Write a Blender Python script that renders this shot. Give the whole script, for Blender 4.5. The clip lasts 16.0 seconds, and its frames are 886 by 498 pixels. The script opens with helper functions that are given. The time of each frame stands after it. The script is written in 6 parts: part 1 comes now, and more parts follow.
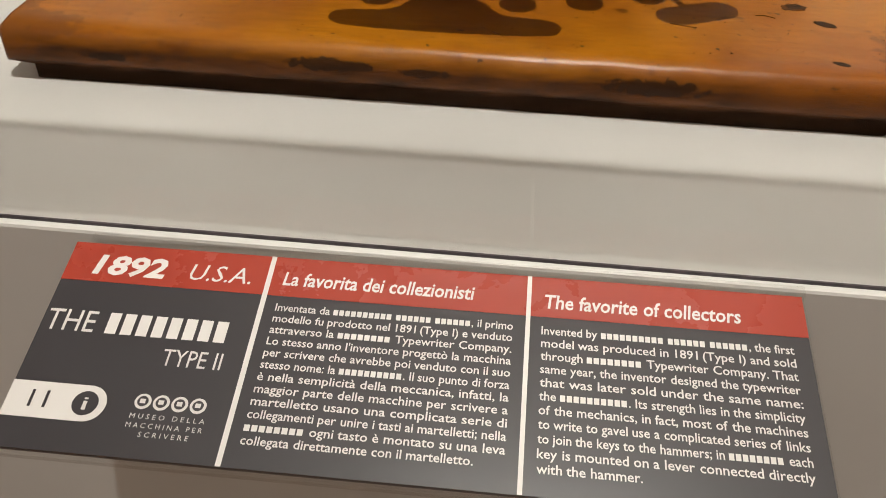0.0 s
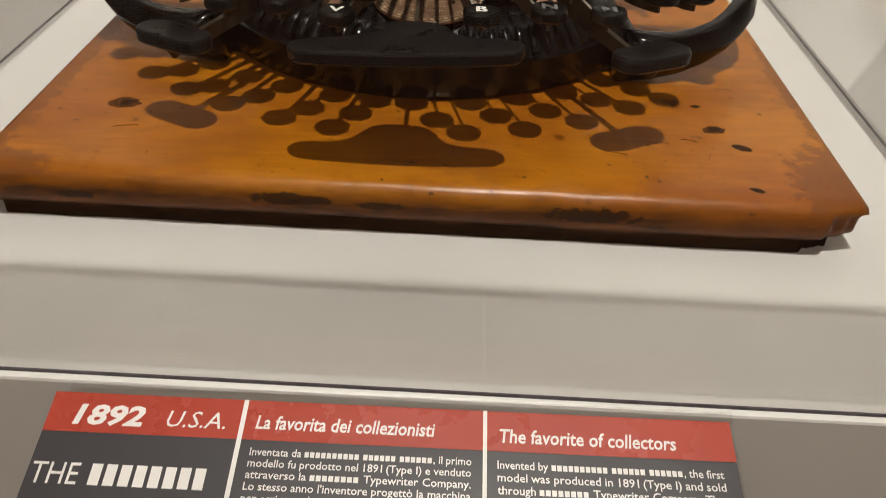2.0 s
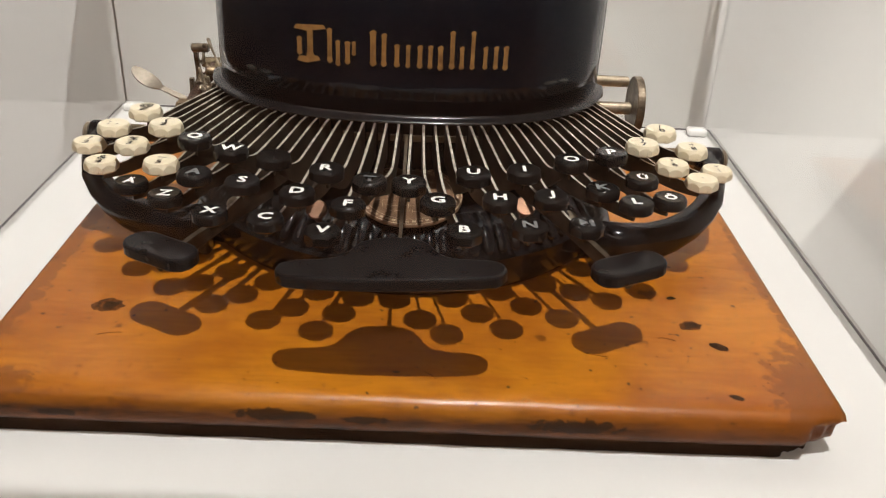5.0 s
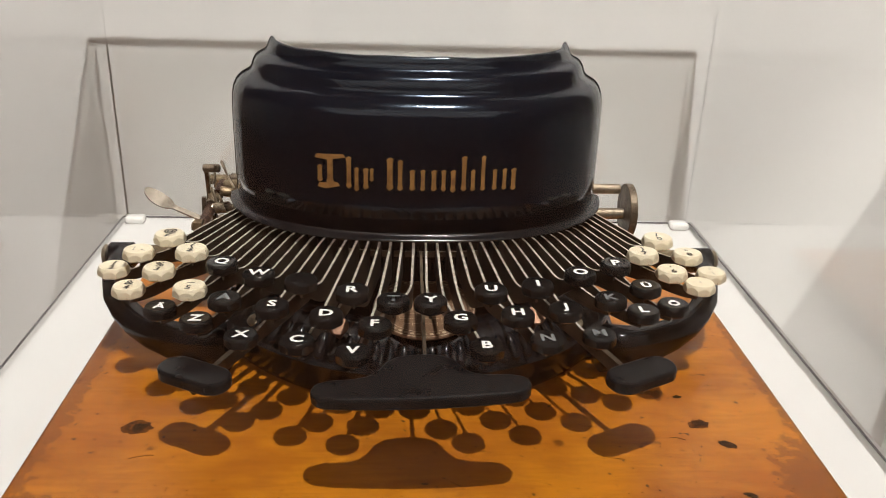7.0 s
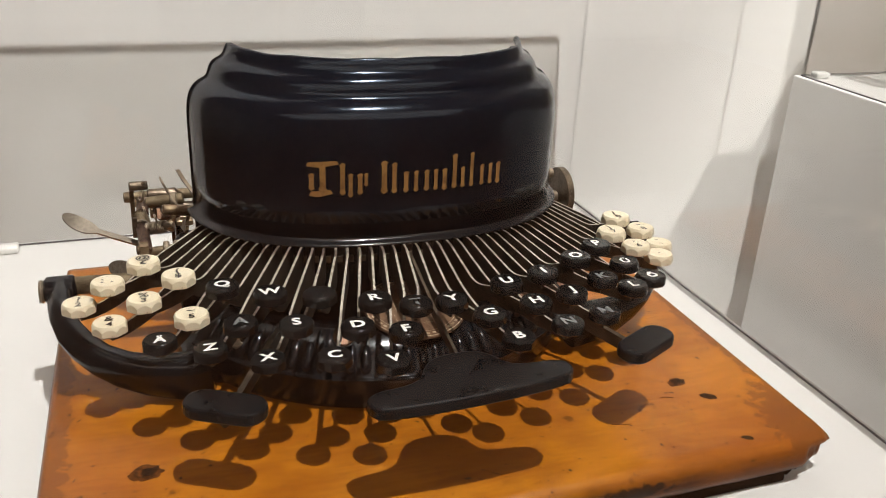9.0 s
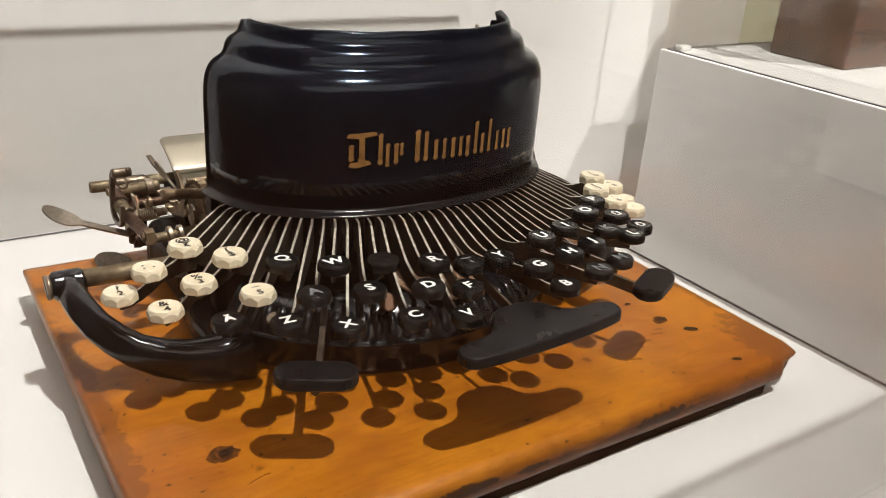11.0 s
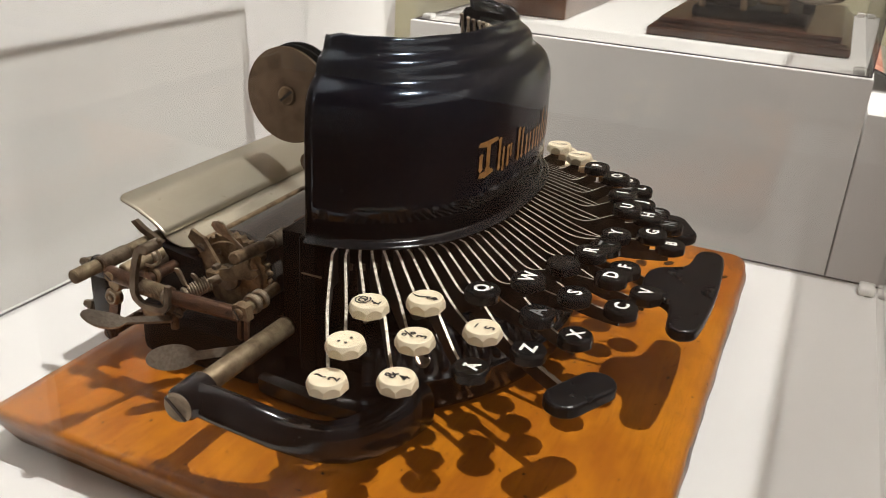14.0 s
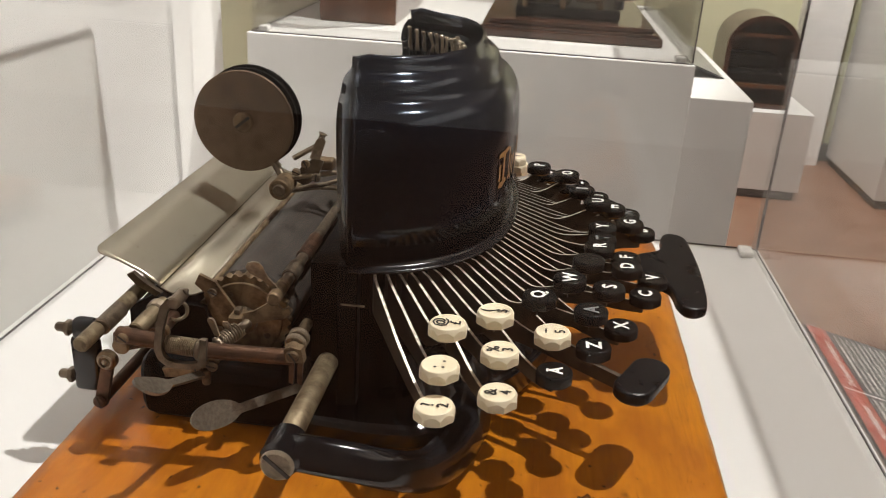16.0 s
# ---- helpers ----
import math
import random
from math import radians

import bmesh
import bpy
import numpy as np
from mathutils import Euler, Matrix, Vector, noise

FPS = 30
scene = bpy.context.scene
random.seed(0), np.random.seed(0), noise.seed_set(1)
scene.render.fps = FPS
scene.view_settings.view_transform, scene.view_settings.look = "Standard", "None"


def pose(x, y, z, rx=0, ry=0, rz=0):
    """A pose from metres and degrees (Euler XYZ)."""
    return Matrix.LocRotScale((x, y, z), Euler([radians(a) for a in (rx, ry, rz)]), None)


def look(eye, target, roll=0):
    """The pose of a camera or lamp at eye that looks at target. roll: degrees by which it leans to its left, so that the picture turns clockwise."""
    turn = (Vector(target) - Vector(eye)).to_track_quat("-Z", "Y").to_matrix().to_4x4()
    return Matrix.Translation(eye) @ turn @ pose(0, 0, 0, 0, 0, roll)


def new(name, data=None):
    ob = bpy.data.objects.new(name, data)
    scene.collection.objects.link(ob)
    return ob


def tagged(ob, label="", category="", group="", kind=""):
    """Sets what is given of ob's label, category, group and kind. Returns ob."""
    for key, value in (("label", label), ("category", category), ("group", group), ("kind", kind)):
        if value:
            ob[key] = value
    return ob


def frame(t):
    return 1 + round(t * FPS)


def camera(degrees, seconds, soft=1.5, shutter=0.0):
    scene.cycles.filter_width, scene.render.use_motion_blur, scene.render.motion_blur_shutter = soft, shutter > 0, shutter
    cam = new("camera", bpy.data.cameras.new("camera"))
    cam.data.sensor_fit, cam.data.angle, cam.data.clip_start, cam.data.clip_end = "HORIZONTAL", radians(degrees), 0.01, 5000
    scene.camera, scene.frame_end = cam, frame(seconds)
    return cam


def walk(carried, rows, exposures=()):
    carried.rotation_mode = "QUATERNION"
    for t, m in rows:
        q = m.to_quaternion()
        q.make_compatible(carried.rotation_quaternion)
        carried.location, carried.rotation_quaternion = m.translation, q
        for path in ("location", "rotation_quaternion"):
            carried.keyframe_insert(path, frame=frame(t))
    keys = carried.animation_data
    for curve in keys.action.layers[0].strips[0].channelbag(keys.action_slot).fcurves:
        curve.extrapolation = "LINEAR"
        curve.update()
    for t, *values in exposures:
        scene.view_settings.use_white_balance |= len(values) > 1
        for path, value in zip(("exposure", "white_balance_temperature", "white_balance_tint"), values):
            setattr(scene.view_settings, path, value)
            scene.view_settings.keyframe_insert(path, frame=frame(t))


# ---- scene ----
cam = camera(54.91, 16.0, soft=0.8, shutter=0.3)
PATH = [
    (0, (-0.0208, -0.2623, 1.0981), (-0.0915, 0.5204, 0.4796), 1.51),
    (0.5, (-0.0229, -0.2594, 1.1030), (-0.0791, 0.5279, 0.4890), 1.84),
    (1, (-0.0238, -0.2568, 1.1111), (-0.0632, 0.5381, 0.5057), 2.35),
    (1.5, (-0.0239, -0.2638, 1.1226), (-0.0455, 0.5460, 0.5362), 2.65),
    (2, (-0.0256, -0.2614, 1.1344), (-0.0352, 0.5536, 0.5549), 2.59),
    (2.5, (-0.0307, -0.2547, 1.1419), (-0.0128, 0.5710, 0.5781), 2.95),
    (3, (-0.0307, -0.2539, 1.1496), (-0.0036, 0.5780, 0.5953), 3.04),
    (3.5, (-0.0321, -0.2548, 1.1565), (-0.0006, 0.5861, 0.6163), 2.99),
    (4, (-0.0323, -0.2532, 1.1631), (0.0007, 0.5962, 0.6363), 3.10),
    (4.5, (-0.0342, -0.2453, 1.1685), (0.0009, 0.6152, 0.6602), 3.62),
    (5, (-0.0328, -0.2411, 1.1733), (-0.0133, 0.6332, 0.6885), 3.03),
    (5.2, (-0.0315, -0.2393, 1.1787), (-0.0208, 0.6379, 0.6988), 2.75),
    (7.3, (-0.0679, -0.2515, 1.1963), (0.0102, 0.6631, 0.7995), 1.64),
    (7.5, (-0.0797, -0.2493, 1.1976), (0.0260, 0.6611, 0.7974), 1.81),
    (8, (-0.1204, -0.2406, 1.1970), (0.0915, 0.6504, 0.7954), 2.22),
    (8.5, (-0.1484, -0.2311, 1.1955), (0.1588, 0.6296, 0.7895), 2.96),
    (9, (-0.1504, -0.2343, 1.1974), (0.1591, 0.6252, 0.7906), 2.65),
    (9.2, (-0.1488, -0.2368, 1.1952), (0.1555, 0.6257, 0.7909), 2.86),
    (11.5, (-0.2813, -0.1893, 1.1846), (0.3064, 0.5162, 0.7885), 4.06),
    (12, (-0.2966, -0.1608, 1.1695), (0.3559, 0.4961, 0.7917), 3.51),
    (12.5, (-0.3280, -0.1214, 1.1696), (0.4247, 0.4106, 0.7818), 5.35),
    (13, (-0.3499, -0.0945, 1.1715), (0.4378, 0.3762, 0.7741), 4.13),
    (13.5, (-0.3825, -0.0562, 1.1819), (0.4208, 0.3757, 0.7717), 3.26),
    (14, (-0.3986, -0.0124, 1.1814), (0.4417, 0.3487, 0.7771), 3.44),
    (14.5, (-0.4001, 0.0130, 1.1835), (0.4656, 0.3147, 0.7841), 3.35),
    (15, (-0.4085, 0.0331, 1.1851), (0.4750, 0.2848, 0.7902), 3.04),
    (15.5, (-0.4193, 0.0709, 1.1818), (0.4858, 0.2398, 0.7916), 3.38),
    (16, (-0.4277, 0.0957, 1.1804), (0.4903, 0.1836, 0.7936), 3.45),
]

EXPOSURES = [(0, -0.20, 6850, 8), (1.0, -0.30, 6850, 8), (2.0, -0.28, 6850, 8), (3.0, -0.08, 6600, 9), (4.0, 0.04, 6450, 10), (5.0, 0.18, 6400, 10),
             (9.0, 0.14, 6400, 10), (11.5, 0.32, 6500, 10), (12.5, 0.64, 6800, 10), (13.0, 0.68, 6750, 10), (13.5, 0.50, 6500, 10), (14.0, 0.24, 6400, 10), (14.5, 0.27, 6400, 10), (15.0, 0.34, 6400, 10), (16.0, 0.25, 6450, 10)]
walk(cam, [(t, look(eye, target, roll)) for t, eye, target, roll in PATH], EXPOSURES)

# ---- light ----
world = bpy.data.worlds.new("room_air")
scene.world = world
world.use_nodes = True
world.node_tree.nodes["Background"].inputs[0].default_value = (1.0, 0.86, 0.7, 1)
world.node_tree.nodes["Background"].inputs[1].default_value = 0.02


def spot(name, eye, target, watts, degrees, radius, blend=0.4, colour=(1.0, 0.972, 0.932)):
    lamp = bpy.data.lights.new(name, "SPOT")
    lamp.energy, lamp.spot_size, lamp.spot_blend, lamp.shadow_soft_size, lamp.color = watts, radians(degrees), blend, radius, colour
    ob = new(name, lamp)
    ob.matrix_world = look(eye, target)
    return ob


# The main spot stands where the key shadows point back to.
spot("unseen_ceiling_spot", (0.09, -0.36, 2.54), (-0.02, 0.45, 1.30), 132, 78, 0.014, 1.0)
# Spots from here on are added to brighten the neighbour and far walls.
spot("unseen_ceiling_spot", (1.05, -0.40, 2.54), (0.66, 0.18, 1.05), 150, 27, 0.02, 0.5)
spot("unseen_ceiling_spot", (2.9, -0.9, 2.75), (3.6, -0.95, 0.3), 260, 80, 0.05)
spot("unseen_ceiling_spot", (-2.6, 0.4, 2.75), (-4.2, -0.2, 0.9), 40, 120, 0.05)
spot("unseen_ceiling_spot", (1.9, 1.7, 2.75), (2.1, 2.9, 0.6), 260, 110, 0.05)
# Wide lamp added as soft fill for the whole room; no such panel is known.
glow = bpy.data.lights.new("unseen_fill_light", "AREA")
glow.shape, glow.size, glow.size_y, glow.energy, glow.color = "RECTANGLE", 3.4, 2.6, 44, (1.0, 0.85, 0.725)
new("unseen_fill_light", glow).matrix_world = look((-0.2, -1.7, 2.93), (-0.2, -1.5, 0.0))


# ---- materials ----
def material(name, colour, rough=0.5, metal=0.0, coat=0.0, spec=0.5):
    m = bpy.data.materials.new(name)
    m.use_nodes = True
    b = m.node_tree.nodes["Principled BSDF"]
    b.inputs["Base Color"].default_value = (*colour, 1)
    b.inputs["Roughness"].default_value = rough
    b.inputs["Metallic"].default_value = metal
    b.inputs["Coat Weight"].default_value = coat
    b.inputs["Coat Roughness"].default_value = 0.08
    b.inputs["Specular IOR Level"].default_value = spec
    return m


def node(m, kind, **values):
    n = m.node_tree.nodes.new(kind)
    for key, value in values.items():
        n.inputs[key.replace("_", " ")].default_value = value
    return n


def link(m, a, b):
    m.node_tree.links.new(a, b)


def coords(m, scale=(1, 1, 1)):
    t = m.node_tree.nodes.new("ShaderNodeTexCoord")
    p = m.node_tree.nodes.new("ShaderNodeMapping")
    p.inputs["Scale"].default_value = scale
    link(m, t.outputs["Object"], p.inputs["Vector"])
    return p.outputs["Vector"]


def ramp(m, source, stops):
    r = m.node_tree.nodes.new("ShaderNodeValToRGB")
    e = r.color_ramp.elements
    while len(e) < len(stops):
        e.new(0.5)
    for el, (at, c) in zip(e, stops):
        el.position, el.color = at, (*c, 1)
    link(m, source, r.inputs["Fac"])
    return r.outputs["Color"]


def mixed(m, fac, a, b, mode="MIX"):
    x = m.node_tree.nodes.new("ShaderNodeMix")
    x.data_type, x.blend_type = "RGBA", mode
    for value, socket in ((fac, x.inputs["Factor"]), (a, x.inputs["A"]), (b, x.inputs["B"])):
        if isinstance(value, bpy.types.NodeSocket):
            link(m, value, socket)
        elif isinstance(value, (int, float)):
            socket.default_value = value
        else:
            socket.default_value = (*value, 1)
    return x.outputs["Result"]


def bsdf(m):
    return m.node_tree.nodes["Principled BSDF"]


def bump(m, height, strength, distance):
    b = m.node_tree.nodes.new("ShaderNodeBump")
    b.inputs["Strength"].default_value, b.inputs["Distance"].default_value = strength, distance
    link(m, height, b.inputs["Height"])
    link(m, b.outputs["Normal"], bsdf(m).inputs["Normal"])


def worn(name, colour, second, rough=(0.3, 0.5), metal=0.0, scale=60.0, coat=0.0, relief=0.0, split=(0.4, 0.65), spec=0.5):
    """A surface of two tones with uneven gloss."""
    m = material(name, colour, rough[0], metal, coat, spec)
    v = coords(m)
    n = node(m, "ShaderNodeTexNoise", Scale=scale, Detail=6.0, Roughness=0.62)
    link(m, v, n.inputs["Vector"])
    f = node(m, "ShaderNodeTexNoise", Scale=scale * 6.3, Detail=3.0)
    link(m, v, f.inputs["Vector"])
    c = ramp(m, n.outputs["Fac"], [(split[0], colour), (split[1], second)])
    link(m, c, bsdf(m).inputs["Base Color"])
    r = m.node_tree.nodes.new("ShaderNodeMapRange")
    r.inputs["From Min"].default_value, r.inputs["From Max"].default_value = 0.3, 0.7
    r.inputs["To Min"].default_value, r.inputs["To Max"].default_value = rough
    link(m, n.outputs["Fac"], r.inputs["Value"])
    link(m, r.outputs["Result"], bsdf(m).inputs["Roughness"])
    if relief:
        bump(m, f.outputs["Fac"], 0.35, relief)
    return m


def clear(name, tint=(0.985, 0.985, 0.98), rough=0.0, base=0.05):
    """Clear acrylic sheet: see-through, with a gloss that grows at grazing angles."""
    m = bpy.data.materials.new(name)
    m.use_nodes = True
    t = m.node_tree
    t.nodes.remove(bsdf(m))
    out = t.nodes["Material Output"]
    see = t.nodes.new("ShaderNodeBsdfTransparent")
    see.inputs[0].default_value = (*tint, 1)
    gloss = t.nodes.new("ShaderNodeBsdfGlossy")
    gloss.inputs["Roughness"].default_value = rough
    lw = t.nodes.new("ShaderNodeLayerWeight")
    lw.inputs["Blend"].default_value = 0.5
    p = t.nodes.new("ShaderNodeMath")
    p.operation = "POWER"
    p.inputs[1].default_value = 5.0
    link(m, lw.outputs["Facing"], p.inputs[0])
    k = t.nodes.new("ShaderNodeMath")
    k.operation = "MULTIPLY_ADD"
    k.inputs[1].default_value, k.inputs[2].default_value = 1.0 - base, base
    link(m, p.outputs[0], k.inputs[0])
    mix = t.nodes.new("ShaderNodeMixShader")
    link(m, k.outputs[0], mix.inputs[0])
    link(m, see.outputs[0], mix.inputs[1])
    link(m, gloss.outputs[0], mix.inputs[2])
    link(m, mix.outputs[0], out.inputs["Surface"])
    return m


WHITE = worn("white_lacquer", (0.74, 0.73, 0.71), (0.715, 0.705, 0.685), (0.35, 0.5), scale=9, relief=0.0001)
WALL = worn("wall_paint", (0.89, 0.875, 0.85), (0.87, 0.855, 0.83), (0.6, 0.75), scale=5, relief=0.0004)
GREEN = worn("green_wall_paint", (0.52, 0.51, 0.34), (0.48, 0.47, 0.32), (0.6, 0.75), scale=5, relief=0.0004)
CEILING = worn("ceiling_paint", (0.78, 0.76, 0.73), (0.75, 0.73, 0.70), (0.7, 0.8), scale=5)
FLOOR = worn("terracotta_floor", (0.27, 0.14, 0.085), (0.22, 0.11, 0.068), (0.3, 0.5), scale=7, relief=0.0004)
GREYTRIM = worn("grey_skirting", (0.10, 0.09, 0.085), (0.08, 0.075, 0.07), (0.4, 0.6), scale=12)
ACRYLIC = clear("clear_acrylic")
EDGE = worn("sawn_acrylic_edge", (0.085, 0.055, 0.08), (0.13, 0.09, 0.115), (0.12, 0.3), scale=90)
JOINT = worn("dark_glue_line", (0.035, 0.028, 0.034), (0.08, 0.065, 0.075), (0.3, 0.5), scale=200)
CLIP = material("clear_white_plastic", (0.82, 0.81, 0.78), 0.2, coat=0.6)
JAPAN = worn("black_japan_enamel", (0.0026, 0.0036, 0.0070), (0.0040, 0.0050, 0.0092), (0.09, 0.18), scale=40, coat=0.0, spec=0.38)
bsdf(JAPAN).inputs["Specular Tint"].default_value = (0.64, 0.80, 1.0, 1)
waves = node(JAPAN, "ShaderNodeTexNoise", Scale=110.0, Detail=5.0, Roughness=0.78)
link(JAPAN, coords(JAPAN), waves.inputs["Vector"])
bump(JAPAN, waves.outputs["Fac"], 0.38, 0.00026)


def dusty(m, scale, cut, colour):
    """Fine pale dust specks over a dark surface."""
    n = node(m, "ShaderNodeTexNoise", Scale=scale, Detail=1.0, Roughness=0.4)
    link(m, coords(m), n.inputs["Vector"])
    old = bsdf(m).inputs["Base Color"].links[0].from_socket
    link(m, mixed(m, ramp(m, n.outputs["Fac"], [(cut, (0, 0, 0)), (cut + 0.04, (1, 1, 1))]), old, colour), bsdf(m).inputs["Base Color"])


dusty(JAPAN, 900.0, 0.77, (0.11, 0.105, 0.10))
JAPAN_DULL = worn("dull_black_enamel", (0.004, 0.004, 0.0042), (0.007, 0.007, 0.0072), (0.34, 0.48), scale=50, spec=0.06)
JAPAN_RIM = worn("worn_black_casting", (0.0045, 0.0046, 0.0055), (0.008, 0.008, 0.009), (0.10, 0.22), scale=60, spec=0.40)
dusty(JAPAN_RIM, 900.0, 0.76, (0.09, 0.088, 0.085))
THUMB = worn("worn_nickel_pad", (0.27, 0.235, 0.19), (0.19, 0.158, 0.122), (0.30, 0.42), 0.8, scale=600, relief=0.00004)
SPOOL = worn("dull_spool_metal", (0.185, 0.130, 0.086), (0.115, 0.080, 0.052), (0.36, 0.50), 0.8, scale=120, relief=0.00005)
RUBBER = worn("black_hard_rubber", (0.0055, 0.0055, 0.0060), (0.009, 0.009, 0.0095), (0.24, 0.37), scale=120, spec=0.16)
KEYBLACK = worn("black_key_gloss", (0.005, 0.005, 0.005), (0.009, 0.009, 0.009), (0.16, 0.3), scale=150, spec=0.3)
dusty(RUBBER, 1100.0, 0.75, (0.09, 0.088, 0.085))
dusty(KEYBLACK, 1300.0, 0.76, (0.09, 0.088, 0.085))
IVORY = worn("yellowed_ivory_celluloid", (0.79, 0.71, 0.53), (0.73, 0.63, 0.44), (0.3, 0.42), scale=130)
dusty(IVORY, 700.0, 0.72, (0.30, 0.20, 0.09))
INK = material("legend_black", (0.015, 0.014, 0.013), 0.5)
PAINTWHITE = material("legend_white", (0.82, 0.80, 0.76), 0.5)
FADED = material("legend_faded", (0.15, 0.155, 0.155), 0.5)
NICKEL = worn("tarnished_nickel", (0.36, 0.297, 0.218), (0.12, 0.090, 0.058), (0.28, 0.48), 0.7, relief=0.00007, scale=190, split=(0.42, 0.72))
TUBE = worn("brown_nickel_tube", (0.235, 0.183, 0.112), (0.100, 0.069, 0.039), (0.46, 0.62), 0.6, relief=0.00007, scale=150)
STEEL = worn("dark_oily_steel", (0.20, 0.157, 0.112), (0.08, 0.060, 0.041), (0.3, 0.5), 0.7, relief=0.00007, scale=140)
BRASS = worn("brown_brass", (0.26, 0.185, 0.108), (0.095, 0.062, 0.036), (0.36, 0.55), 0.6, relief=0.00007, scale=170)
COPPER = worn("dull_copper", (0.15, 0.074, 0.040), (0.09, 0.044, 0.025), (0.34, 0.5), 0.5, scale=180, spec=0.3)
RUST = worn("rust_brown_steel", (0.125, 0.066, 0.039), (0.050, 0.028, 0.019), (0.32, 0.55), 0.75, relief=0.00007, scale=190)
SHEET = worn("brushed_sheet_metal", (0.46, 0.42, 0.335), (0.37, 0.335, 0.26), (0.36, 0.48), 0.95, scale=14)
brushed = node(SHEET, "ShaderNodeTexNoise", Scale=60.0, Detail=5.0, Roughness=0.7)
link(SHEET, coords(SHEET, (30.0, 1.0, 1.0)), brushed.inputs["Vector"])
bump(SHEET, brushed.outputs["Fac"], 0.30, 0.00006)
dusty(SHEET, 500.0, 0.74, (0.22, 0.19, 0.14))
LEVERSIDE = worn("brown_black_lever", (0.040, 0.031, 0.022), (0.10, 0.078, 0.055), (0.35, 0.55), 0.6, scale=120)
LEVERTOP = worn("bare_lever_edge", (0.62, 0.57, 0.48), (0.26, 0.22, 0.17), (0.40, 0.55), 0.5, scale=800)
PLATEN = worn("dark_platen_rubber", (0.030, 0.026, 0.023), (0.055, 0.047, 0.040), (0.38, 0.52), scale=90, spec=0.28)
GOLD = worn("gold_transfer", (0.40, 0.205, 0.060), (0.20, 0.095, 0.025), (0.4, 0.55), 0.2, scale=300)
PLATEMARK = worn("worn_plate_relief", (0.55, 0.42, 0.29), (0.26, 0.165, 0.095), (0.5, 0.65), 0.0, scale=300, spec=0.3)
PLATEBROWN = worn("brown_plate", (0.21, 0.118, 0.066), (0.125, 0.068, 0.038), (0.4, 0.55), 0.2, scale=150, spec=0.3)
SIGNGREY = worn("sign_charcoal_print", (0.047, 0.044, 0.050), (0.042, 0.039, 0.045), (0.3, 0.36), scale=30)
SIGNRED = worn("sign_red_print", (0.42, 0.05, 0.028), (0.40, 0.046, 0.026), (0.25, 0.3), scale=30)
SIGNWHITE = material("sign_white_print", (0.82, 0.80, 0.78), 0.3)
for film in (SIGNGREY, SIGNRED, SIGNWHITE):
    bsdf(film).inputs["Coat Weight"].default_value = 0.8
    bsdf(film).inputs["Coat Roughness"].default_value = 0.33


